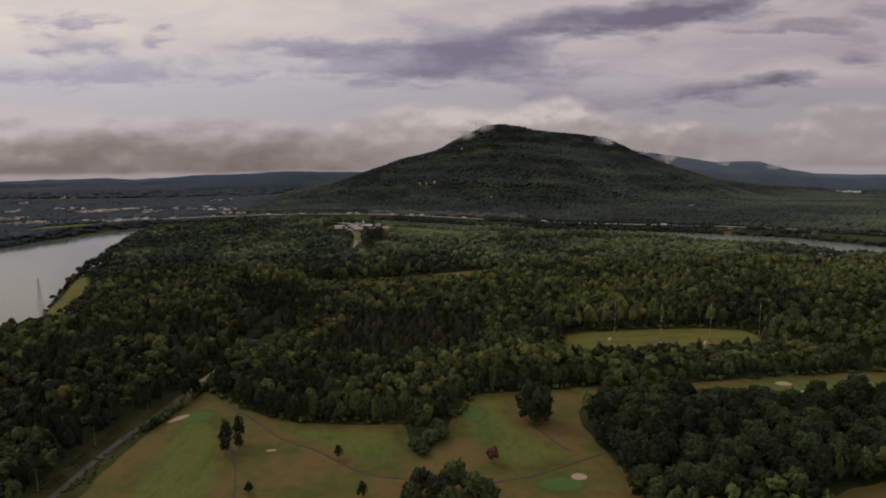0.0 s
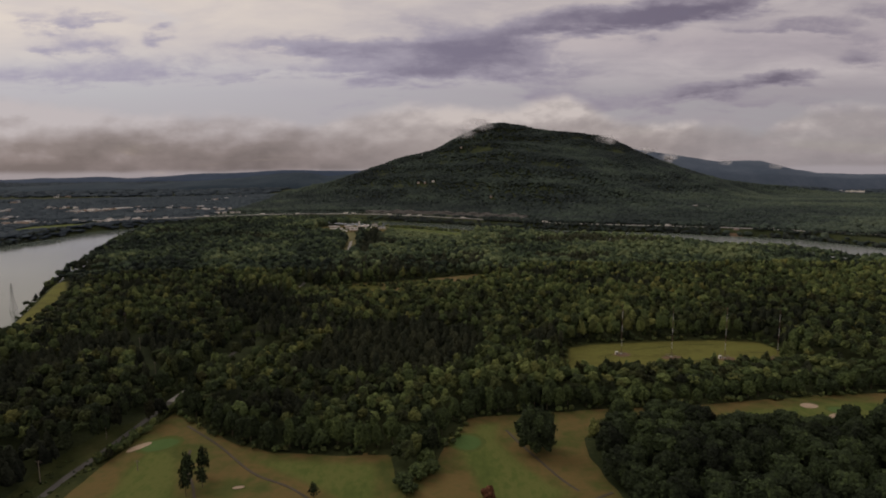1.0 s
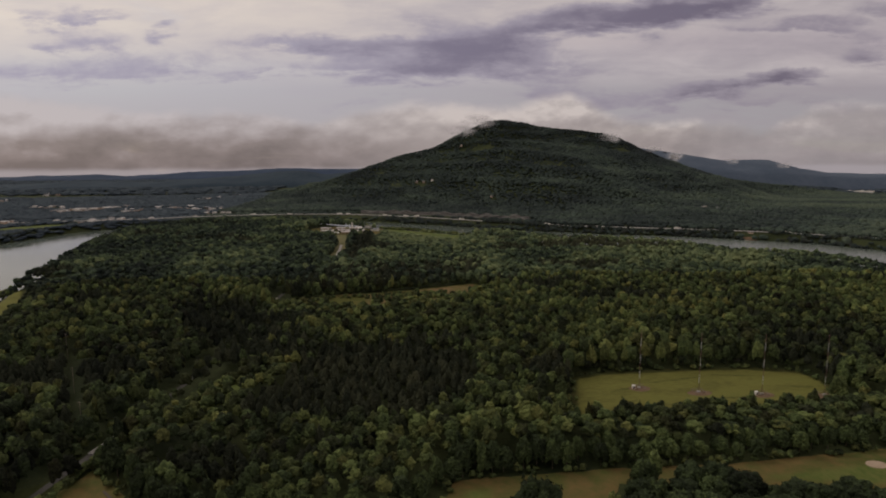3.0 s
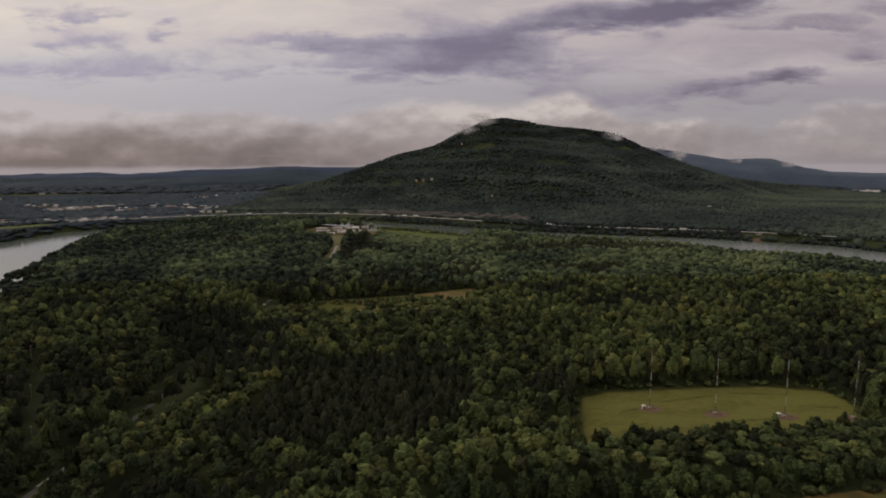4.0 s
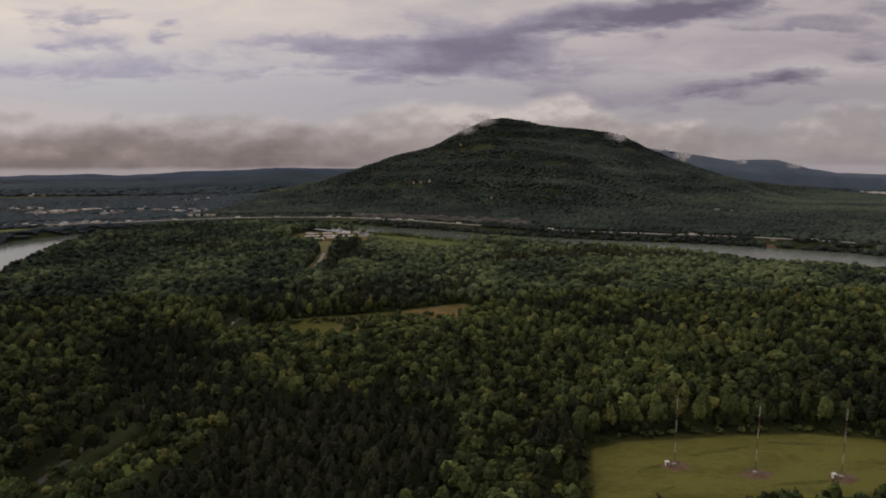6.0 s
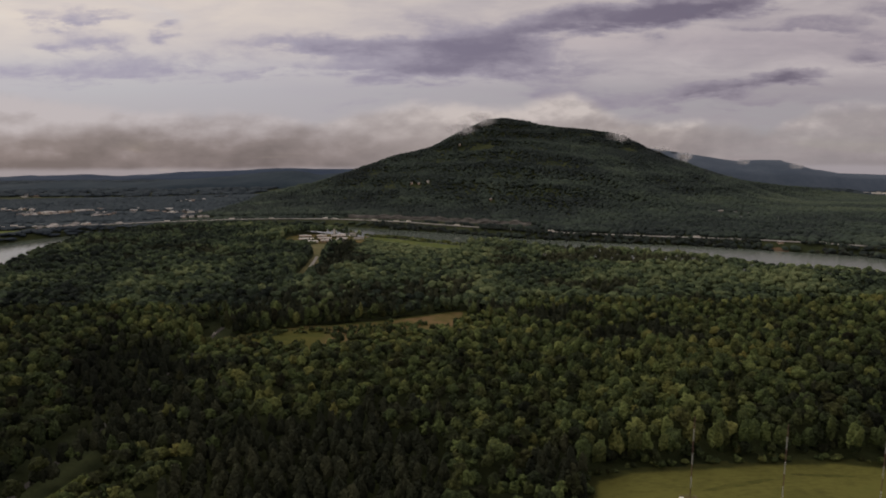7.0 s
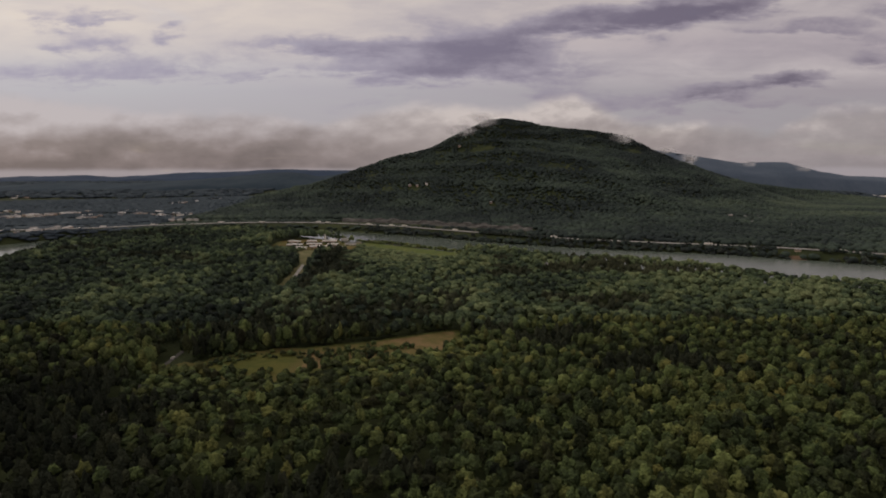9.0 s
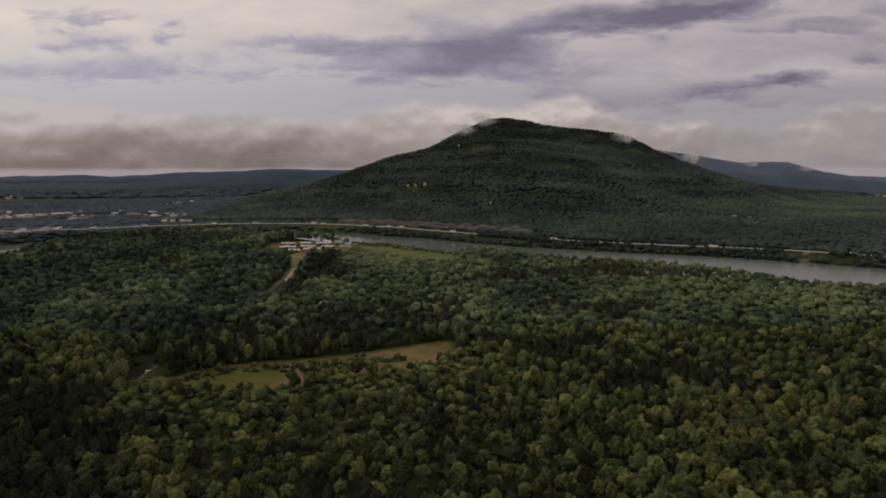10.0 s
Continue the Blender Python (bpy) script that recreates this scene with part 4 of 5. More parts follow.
for x, y, r, h in ((-6, 296, 5.5, 9), (1, 302, 6, 10.5), (7, 307, 5.5, 9), (-3, 290, 4.6, 7.5), (5, 315, 5.5, 11)):
    plant(BRIGHT[r2.integers(3)], "broadleaf_tree", x, y, r, h * 0.85, "low bright green tree that juts from the wood edge", "wood edge trees")
# the wood edge behind the fairways
xs, ys = field_of(-150, 340, 320, 420, 8.2, r2, 0.36)
edge = seg_dist(xs, ys, [(-145, 386), (-106, 350), (-79, 335), (-14, 330), (10, 330), (31, 372), (99, 380), (170, 384), (260, 396), (340, 399)])[0]
keep = (edge < 11) & ~open_ground(xs, ys, 2.0) & ~inside(xs, ys, GROVE)
EDGE_XY = np.stack([xs[keep], ys[keep]], 1)
for x, y in EDGE_XY:
    pick = r2.random()
    kind = TALLS[r2.integers(3)] if pick < 0.3 else BRIGHT[r2.integers(3)] if pick < 0.65 else OAKS[2 + r2.integers(3)]
    plant(kind, "broadleaf_tree", x, y, r2.uniform(4.0, 5.6), r2.uniform(12, 19) * (0.8 if x > 90 else 1.0), "tall green broadleaf tree on the wood edge", "wood edge trees")

YOUNG = [([(-150, 645), (-66, 645), (-10, 665), (-10, 733), (-30, 717), (-50, 695), (-82, 701), (-113, 709), (-150, 713)], 0.62), ([(-10, 665), (90, 700), (98, 792), (80, 783), (62, 757), (42, 743), (12, 727), (-10, 733)], 0.52), ([(-92, 1190), (70, 1120), (112, 1210), (110, 1290), (60, 1350), (-40, 1430), (-78, 1470), (-92, 1470)], 0.3), ([(-90, 1100), (60, 1050), (72, 1120), (-92, 1190)], 0.55), ([(-250, 1262), (-70, 1262), (-70, 1330), (-250, 1330)], 0.42)]

# the woods of the river bend
xs, ys = field_of(-640, 760, 200, 800, 7.0, rng)
ok = inside(xs, ys, PENINSULA) & (seg_dist(xs, ys, PENINSULA)[0] > 6) & ~open_ground(xs, ys) & ~inside(xs, ys, GROVE) & (np.abs(xs - 10) < 34 + 0.765 * ys)
ok &= ~((edge_gap := seg_dist(xs, ys, [(-145, 386), (-106, 350), (-79, 335), (-14, 330), (10, 330), (31, 372), (99, 380), (170, 384), (260, 396), (340, 399)])[0]) < 10)
xs, ys = xs[ok], ys[ok]
dark = inside(xs, ys, PINES) | ((inside(xs, ys, PINES_WEST) | inside(xs, ys, PINES_DIAGONAL)) & (rng.random(len(xs)) < 0.8)) | (inside(xs, ys, PINES_SOUTHWEST) & (rng.random(len(xs)) < 0.62)) | (inside(xs, ys, PINES_NORTH) & (rng.random(len(xs)) < 0.15)) | (inside(xs, ys, DARK_WEST) & (rng.random(len(xs)) < 0.3)) | (inside(xs, ys, DARK_EAST) & (rng.random(len(xs)) < 0.6)) | (inside(xs, ys, PINES_NEAR) & (fbm(xs, ys, 30, 2) > -0.1)) | (fbm(xs + 400, ys, 70, 3) + 0.12 * (xs < -90) + 0.05 * (xs > 40) * (ys > 540) > 0.24)
dark |= inside(xs, ys, [(-150, 742), (-100, 762), (-50, 779), (0, 792), (40, 806), (-150, 806)]) & (rng.random(len(xs)) < 0.6)
dark &= ~(inside(xs, ys, YOUNG[0][0]) | inside(xs, ys, YOUNG[1][0]))
dark &= ~((fbm(xs, ys + 900, 26, 2) > 0.22) & (rng.random(len(xs)) < 0.7) & ~inside(xs, ys, PINES) & ~inside(xs, ys, PINES_SOUTHWEST))
stand = fbm(xs, ys, 90, 3)


def forest(name, sel, protos, mat, label, r_lo, r_hi, h_mid, tone_mid, tone_spread, lift, olive=0.2, patchy=0.6):
    x, y, s = xs[sel], ys[sel], stand[sel]
    n = len(x)
    radius = rng.uniform(r_lo, r_hi, n) * (1 + 0.35 * s)
    height = h_mid * (1 + 0.45 * s) * rng.uniform(0.76, 1.18, n)
    young = rng.random(n) < 0.10
    height = np.where(young, height * 0.7, height) * np.where((x < 20) & (y > 1600) & (seg_dist(x, y, HIGHWAY)[0] < 90), 0.42, 1.0)
    height = np.where((x > 90) & (x < 310) & (y > 385) & (y < 450), height * np.where(x > 170, 0.62, 0.8), height)
    height = np.where((seg_dist(x, y, RIVER_FIELD, True)[0] < 42) & (x < -250), height * 0.6, height)
    for poly, share in YOUNG:
        height = np.where(inside(x, y, poly), height * share, height)
    tone = tone_mid + patchy * s + rng.normal(0, tone_spread, n) - np.where(y < 420, 0.24, 0.15) * np.clip((-x - 110) / 60, 0, 1) * (y < 620) - 0.16 * np.clip((-x - 40) / 60, 0, 1) * (y > 620) * (y < 1600) + (0.08 + 0.12 * np.clip((x - 120) / 150, 0, 1)) * (x > 60) * (y > 780) * (y < 1300) + 0.2 * inside(x, y, YOUNG[2][0]) - 0.10 * np.clip((x - 90) / 120, 0, 1) * (y < 540) - 0.08 * np.clip((x - 50) / 90, 0, 1) * (y > 535) * (y < 690)
    bare = np.full(n, 1e9)
    for poly in (GOLF, GOLF_EAST, MEADOW, CLEARING, LAWN, CAMPUS, EAST_LAWN):
        bare = np.minimum(bare, seg_dist(x, y, poly, True)[0])
    bare = np.minimum(bare, seg_dist(x, y, ROAD)[0] - 3)
    lift = np.where(bare < 11, 0.12, lift)
    return scatter(name, x, y, radius, height, tone, protos, mat, label, rng, lift, olive=olive)


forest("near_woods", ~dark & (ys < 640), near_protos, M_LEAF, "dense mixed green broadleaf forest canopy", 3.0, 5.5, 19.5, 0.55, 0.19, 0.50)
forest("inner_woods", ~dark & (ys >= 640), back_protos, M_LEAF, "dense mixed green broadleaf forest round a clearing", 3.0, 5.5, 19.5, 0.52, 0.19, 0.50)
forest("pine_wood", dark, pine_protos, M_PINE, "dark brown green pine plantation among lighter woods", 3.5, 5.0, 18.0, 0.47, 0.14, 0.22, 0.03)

xs, ys = field_of(-700, 800, 800, 1640, 9.0, rng)
ok = inside(xs, ys, PENINSULA) & (seg_dist(xs, ys, PENINSULA)[0] > 5) & ~open_ground(xs, ys)
xs, ys = xs[ok], ys[ok]
dark = (fbm(xs + 400, ys, 80, 3) > 0.21) | (inside(xs, ys, DARK_BAND) & (rng.random(len(xs)) < 0.7)) | (inside(xs, ys, [(-104, 950), (-84, 940), (-84, 1290), (-108, 1290)]))
stand = fbm(xs, ys, 90, 3)
forest("far_woods", ~dark, mid_protos, M_MID_HAZE, "dense green broadleaf forest towards the river", 4.2, 7.3, 18.0, 0.51, 0.17, 0.48, 0.06, 1.1)
forest("far_pines", dark, pine_mid, M_PINE, "dark pines scattered in the forest", 4.2, 5.6, 17.0, 0.5, 0.15, 0.4, 0.03)

xs, ys = field_of(-330, 420, -160, 200, 12.5, rng)
ok = inside(xs, ys, PENINSULA) & (seg_dist(xs, ys, PENINSULA)[0] > 6) & ~open_ground(xs, ys) & (np.abs(xs - 15) > 60 + 0.3 * np.maximum(ys, 0))
xs, ys = xs[ok], ys[ok]
stand = fbm(xs, ys, 90, 3)
forest("south_woods", np.ones(len(xs), bool), mid_protos, M_LEAF, "green broadleaf forest beside the golf course", 5.5, 8.5, 18.0, 0.30, 0.2, 0.3)

# shrubs and young trees along the edges of the open ground
def fringe(name, lines, spread, count, r_lo, r_hi, h_lo, h_hi, label, mat=M_LEAF, tone=0.5):
    px, py = [], []
    for line in lines:
        pts = np.array(line, float)
        seg = np.linalg.norm(np.diff(pts, axis=0), axis=1)
        t = np.sort(rng.uniform(0, seg.sum(), max(3, int(count * seg.sum() / 100))))
        cum = np.concatenate([[0], np.cumsum(seg)])
        px.append(np.interp(t, cum, pts[:, 0]) + rng.normal(0, spread, len(t)))
        py.append(np.interp(t, cum, pts[:, 1]) + rng.normal(0, spread, len(t)))
    px, py = np.concatenate(px), np.concatenate(py)
    n = len(px)
    return scatter(name, px, py, rng.uniform(r_lo, r_hi, n), rng.uniform(h_lo, h_hi, n), tone + rng.normal(0, 0.14, n), mid_protos, mat, label, rng, 0.0)


fringe("edge_shrubs", [MEADOW + MEADOW[:1], [(-148, 386), (-106, 349), (-79, 334), (-14, 328)], [(14, 330), (31, 371), (99, 378), (170, 382), (340, 397)]], 1.6, 26, 1.2, 2.8, 1.8, 5.0, "low shrubs and saplings along the wood edge")
fringe("strip_shrubs", [[(-138, 445), (-128, 480), (-118, 505)], [(-126, 440), (-114, 480)]], 3.0, 70, 1.8, 3.4, 3.0, 6.0, "low bright shrubs in the grassy strip", tone=0.8)
fringe("clearing_shrubs", [[(-100, 742), (-60, 752), (-20, 755), (40, 772)], [(-40, 735), (0, 752), (30, 772)], [(-118, 732), (-88, 748)], [(-130, 714), (-95, 712), (-60, 706)]], 5.0, 52, 1.2, 3.6, 2.0, 6.5, "scattered shrubs in the dry clearing")
fringe("clearing_trees", [[(-62, 728), (-30, 745), (0, 752), (14, 762)], [(-45, 718), (-12, 738), (18, 742)]], 4.0, 16, 2.2, 3.8, 5.0, 9.0, "dark young trees across the dry clearing", tone=0.34)
fringe("clearing_edge_trees", [[(-125, 748), (-100, 762), (-50, 780), (0, 793), (38, 812), (66, 827)], [(-135, 752), (-80, 774), (-20, 792), (30, 815)]], 2.5, 34, 2.4, 4.2, 6.0, 13.0, "dark bushy trees along the back of the clearing", tone=0.30)
fringe("meadow_edge_trees", [[(96, 424), (106, 470), (113, 502)], [(112, 508), (140, 517), (205, 522), (250, 523), (292, 512)]], 2.0, 30, 2.2, 3.8, 5.0, 11.0, "bushy trees along the back of the meadow", tone=0.34)
fringe("river_field_trees", [[(-394, 575), (-410, 625), (-438, 705), (-478, 792)]], 1.5, 10, 1.8, 3.4, 3.0, 6.0, "trees between the field and the river", tone=0.4)
fringe("verge_weeds", [[(-184, 215), (-182, 280), (-178, 330)], [(-168, 222), (-167, 300), (-164, 330)]], 2.2, 70, 0.5, 1.2, 0.4, 1.2, "rank weeds and brambles on the verge", tone=0.42)
fringe("roadside_shrubs", [[(-161, 322), (-156, 350), (-152, 372)], [(-153, 372), (-148, 404), (-147, 418), (-145, 445)]], 1.2, 80, 1.4, 3.0, 2.5, 7.0, "roadside shrubs and brush")
fringe("roadside_trees", [[(-162, 316), (-158, 340)], [(-152, 445), (-146, 480)], [(-164, 398), (-161, 446)], [(-172, 410), (-186, 440)]], 1.6, 30, 2.0, 3.2, 4, 7.5, "row of small trees along the road", tone=0.38)
fringe("lawn_trees", [[(-106, 1320), (-100, 1180), (-92, 1010)]], 2.5, 15, 3.2, 5.0, 8, 13, "dark trees beside the hospital lawn", mat=M_PINE, tone=0.5)
fringe("campus_trees", [[(-220, 1352), (-165, 1356), (-100, 1350)], [(-215, 1390), (-150, 1393), (-95, 1388)], [(-222, 1326), (-182, 1324)]], 3.0, 20, 2.0, 3.6, 4.0, 6.5, "dark trees between the hospital wings", tone=0.3)
fringe("lawn_bank_shrubs", [[(-84, 1412), (-20, 1374), (60, 1312), (112, 1266)], [(-70, 1420), (-5, 1368), (90, 1285)]], 2.5, 24, 2.4, 4.4, 5.0, 9.5, "green bushes and trees between lawn and river", tone=0.55)
fringe("bank_trees", [[(-350, 420), (-374, 520)], [(-480, 792), (-540, 1000), (-610, 1250), (-634, 1440)], [(112, 1266), (200, 1206), (285, 1160), (440, 1074)], [(-110, 1450), (-180, 1486), (-235, 1530), (-300, 1562), (-420, 1566)], [(505, 1000), (603, 964), (685, 820)]], 3.0, 16, 3.0, 5.5, 7, 14, "green trees along the river bank", tone=0.5)

# far bank and mountain woods
xs, ys = field_of(-2000, 2500, 1150, 3450, 11.2, rng, 0.5)
front = ys < np.interp(xs, [-2000, -700, 330, 517, 764, 924, 1050, 1300, 1600, 1900, 2600], [2500, 2700, 2760, 2820, 2920, 3010, 3080, 3190, 3280, 3340, 3300])
ok = ~inside(xs, ys, FAR_SHORE + [(1120, -420), (-960, -420)]) & front & (seg_dist(xs, ys, FAR_SHORE)[0] > 8) & (seg_dist(xs, ys, HIGHWAY)[0] > 13) & (seg_dist(xs, ys + 10, HIGHWAY)[0] > 21) & (seg_dist(xs, ys - 8, ROCK_LINE)[0] > 11) & (seg_dist(xs, ys + 20, ROCK_LINE)[0] > 25) & ~inside(xs, ys, FIELD_WEST) & ~((xs > 2300) & (ys > 3200)) & (np.abs(xs - 30) < 0.86 * ys)
hz = terrain(xs, ys)
urban = (xs < -420) & (hz < 14)
for hx, hy in HOUSES:
    ok &= ~((np.abs(xs - hx) < 11) & (ys > hy - 34) & (ys < hy + 8))
for x0, y0, x1, y1, *_ in TOWN:
    ok &= ~(seg_dist(xs, ys + 14, [(x0, y0), (x1, y1)])[0] < 26)
ok &= ~(urban & (fbm(xs, ys, 90, 3) > 0.30))
ok &= ~((hz < 8) & (rng.random(len(xs)) < 0.17))
xs, ys = xs[ok], ys[ok]
stand = 1.0 * fbm(xs, ys, 170, 3) + 0.40 * fbm(xs + 50, ys, 40, 2) - 0.10 * np.clip((terrain(xs, ys) - 70) / 120, 0, 1) + 0.07 + 0.30 * np.clip((45 - terrain(xs, ys)) / 45, 0, 1) * (xs > 200) + 0.8 * fbm(xs / 4.5, terrain(xs, ys) * 1.6 + ys * 0.04, 60, 4)
town_side = (xs < -600) & (terrain(xs, ys) < 40)
forest("mountain_woods", ~town_side, far_protos, M_FAR_HAZE, "dark green forest over the mountain slopes and far bank", 5.5, 10.0, 9.0, 0.43, 0.045, 0.0, 0.03, 0.75)
forest("town_woods", town_side, far_protos, M_VALLEY_HAZE, "dark woods round the riverside town, tinted blue for haze", 8.0, 14.0, 6.0, 0.42, 0.02, 0.0, 0.0, 0.3)
xs, ys = np.concatenate([field_of(-3900, -400, 2500, 4280, 42, rng), field_of(1000, 3700, 2450, 4300, 32, rng)], 1)
ok = (np.abs(xs) < 0.88 * ys) & (ys > np.interp(xs, [-700, 330, 924, 1300, 1600, 1900, 2500, 2600], [2700, 2760, 2960, 3180, 3270, 3320, 3250, 1500]))
ok &= ~((xs > -700) & (xs < 1000)) & ~((xs > 2380) & (xs < 2740) & (ys > 3280) & (ys < 3660))
xs, ys = xs[ok], ys[ok]
stand = fbm(xs, ys, 200, 3)
forest("valley_woods", np.ones(len(xs), bool), far_protos, M_VALLEY_HAZE, "dark woods in the far valley", 22.0, 32.0, 12.0, 0.40, 0.02, 0.0, 0.0, 0.3)
fringe("highway_brush", [[(150, 1518), (297, 1418), (435, 1356), (560, 1311), (632, 1276)], [(690, 1248), (850, 1120), (985, 895)]], 2.0, 50, 3.4, 5.4, 5.5, 9.0, "brush between the highway and the river", mat=M_FAR_HAZE, tone=0.45)
fringe("far_bank_brush", [[(-836, 1190), (-827, 1420)], [(-90, 1645), (77, 1546), (204, 1450), (375, 1370), (560, 1300), (640, 1250)], [(690, 1220), (750, 1186), (838, 1032), (966, 800)]], 4.0, 42, 3.5, 6.5, 5, 10, "brush and trees along the far river bank", mat=M_FAR_HAZE, tone=0.45)


# ---- distant ridges ----
def ridge(name, line, width, mat, label, seed, rough=14):
    """A long wooded ridge with a crest line and spurs."""
    pts = np.array(line, float)
    n, m = 150, 9
    t = np.linspace(0, len(pts) - 1, n)
    cx, cy, cz = (np.interp(t, range(len(pts)), pts[:, k]) for k in range(3))
    across = np.linspace(-1, 1, m)
    X = cx[:, None] + 0 * across
    Y = cy[:, None] + width * across[None]
    crest = (1 - np.abs(across)) ** 0.9
    Z = cz[:, None] * crest[None] + rough * 2 * fbm(X + seed * 911, Y, 260, 4) * (0.35 + 0.65 * crest[None]) + 6
    Z[:, 0] = -95
    Z[:, -1] = -95
    Z[0], Z[-1] = -95, -95
    i = np.arange(n * m).reshape(n, m)
    q = np.stack([i[:-1, :-1], i[1:, :-1], i[1:, 1:], i[:-1, 1:]], -1).reshape(-1, 4)
    me = np_mesh(name, np.stack([X, Y, Z], -1).reshape(-1, 3), np.concatenate([q[:, [0, 1, 2]], q[:, [0, 2, 3]]]), mat)
    return tagged(new(name, me), label, "hill", kind="structure")


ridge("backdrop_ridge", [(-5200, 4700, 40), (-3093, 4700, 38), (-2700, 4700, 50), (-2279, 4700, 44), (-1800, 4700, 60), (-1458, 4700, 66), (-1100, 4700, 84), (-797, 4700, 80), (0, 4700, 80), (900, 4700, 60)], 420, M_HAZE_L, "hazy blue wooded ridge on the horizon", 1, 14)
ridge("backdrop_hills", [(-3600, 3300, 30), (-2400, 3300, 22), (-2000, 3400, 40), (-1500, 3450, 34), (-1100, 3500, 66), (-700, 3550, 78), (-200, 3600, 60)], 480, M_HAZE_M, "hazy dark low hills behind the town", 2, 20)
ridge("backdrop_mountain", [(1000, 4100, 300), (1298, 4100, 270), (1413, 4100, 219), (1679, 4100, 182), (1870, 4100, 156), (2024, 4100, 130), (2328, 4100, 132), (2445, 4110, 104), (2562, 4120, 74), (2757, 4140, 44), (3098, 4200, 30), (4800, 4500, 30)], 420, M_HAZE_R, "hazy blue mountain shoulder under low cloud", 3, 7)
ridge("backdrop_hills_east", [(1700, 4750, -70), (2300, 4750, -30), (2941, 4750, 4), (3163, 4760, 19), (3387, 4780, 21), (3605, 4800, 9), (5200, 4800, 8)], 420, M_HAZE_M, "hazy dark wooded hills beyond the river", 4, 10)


# ---- masts, poles, buildings ----
def lattice(bm, half0, half1, z0, z1, n, r):
    """A square lattice section with braces."""
    def corner(k, z):
        h = half0 + (half1 - half0) * (z - z0) / (z1 - z0)
        return Vector(((-h, h, h, -h)[k % 4], (-h, -h, h, h)[k % 4], z))
    for k in range(4):
        stick(bm, corner(k, z0), corner(k, z1), r, r, 4)
    for i in range(n):
        a, b = z0 + (z1 - z0) * i / n, z0 + (z1 - z0) * (i + 1) / n
        for k in range(4):
            stick(bm, corner(k, a), corner(k + 1, b), r * 0.6, r * 0.6, 3)
            stick(bm, corner(k, b), corner(k + 1, b), r * 0.6, r * 0.6, 3)


def radio_mast(x, y, height, hut):
    mast = thing("radio_mast", "red and white lattice radio mast in a meadow", "radio mast", "meadow radio masts", at=pose(x, y, 0.15))
    n = 7
    for k in range(n):
        bm = bmesh.new()
        lattice(bm, 0.20, 0.20, 0.8 + (height - 0.8) * k / n, 0.8 + (height - 0.8) * (k + 1) / n, 5, 0.035)
        part("mast_section", bm, M_STEEL if k % 2 else M_STRIPE, mast, "white painted lattice" if k % 2 else "faded red painted lattice")
    bm = bmesh.new()
    box(bm, -0.9, -0.9, -0.3, 0.9, 0.9, 0.8)
    bmesh.ops.bevel(bm, geom=bm.edges[:], offset=0.06, segments=1, affect="EDGES")
    part("footing", bm, M_CONCRETE, mast, "square concrete footing")
    for k in range(4):
        bm = bmesh.new()
        sx, sy = (-3.2, 3.2, 3.2, -3.2)[k], (-3.2, -3.2, 3.2, 3.2)[k]
        tx, ty = (-3.2, 3.2, 3.2, -3.2)[(k + 1) % 4], (-3.2, -3.2, 3.2, 3.2)[(k + 1) % 4]
        for i in range(4):
            px, py = sx + (tx - sx) * i / 4, sy + (ty - sy) * i / 4
            stick(bm, (px, py, -0.2), (px, py, 1.7), 0.06, 0.06, 4)
        for z in (0.5, 1.0, 1.6):
            stick(bm, (sx, sy, z), (tx, ty, z), 0.05, 0.05, 4)
        part("fence_panel", bm, M_POLE, mast, "weathered wooden enclosure fence")
    patch("bare_patch", oval(x + 0.5, y - 1.5, 8.0, 4.6, 0.1), 0.16, M_DIRT, "bare brown earth round a mast footing", "bare earth", 1.0)
    if hut:
        h = thing("equipment_hut", "small white equipment hut beside a radio mast", "hut", at=pose(x - 3.9, y - 0.6, 0.16))
        bm = bmesh.new()
        box(bm, -0.9, -0.8, 0, 0.9, 0.8, 2.0)
        part("wall", bm, M_WHITE, h)
        bm = bmesh.new()
        box(bm, -1.0, -0.9, 2.0, 1.0, 0.9, 2.15)
        part("roof", bm, M_PALE, h)
        bm = bmesh.new()
        box(bm, -0.35, -0.86, 0.05, 0.35, -0.8, 1.8)
        part("door", bm, M_GLASS, h)


for x, y, hut in ((158, 480, True), (194, 471, False), (233, 466, True), (272, 463, False)):
    radio_mast(x, y, 40.0, hut)


for cx, cy, a, bb, turn in ((150, 478, 14, 1.6, 0.35), (186, 492, 20, 1.8, 0.22), (232, 500, 16, 1.5, -0.10), (215, 462, 22, 1.3, 0.12), (262, 478, 13, 2.2, -0.15), (140, 455, 12, 1.2, 0.5)):
    patch("rank_grass", oval(cx, cy, a, bb, turn, 18), 0.15, M_RANK, "dark streak of rank grass in the meadow", "grass", 0.9)


def pylon(x, y, height, label):
    z = ground_z(x, y)
    p = thing("transmission_pylon", label, "pylon", "river pylons", at=pose(x, y, z))
    bm = bmesh.new()
    lattice(bm, 3.2, 0.9, -0.5, height * 0.6, 6, 0.14)
    part("lower_tower", bm, M_GALV, p)
    bm = bmesh.new()
    lattice(bm, 0.9, 0.35, height * 0.6, height, 5, 0.11)
    part("upper_tower", bm, M_GALV, p)
    for k in range(3):
        bm = bmesh.new()
        zz = height * (0.68 + 0.12 * k)
        w = 5.0 - 0.8 * k
        for s in (-1, 1):
            stick(bm, (0, 0, zz), (s * w, 0, zz - 0.2), 0.10, 0.06, 4)
            stick(bm, (0, 0, zz + 1.4), (s * w, 0, zz - 0.2), 0.08, 0.05, 4)
        part("crossarm", bm, M_GALV, p)


pylon(-446, 684, 36, "grey steel lattice pylon on the river bank")


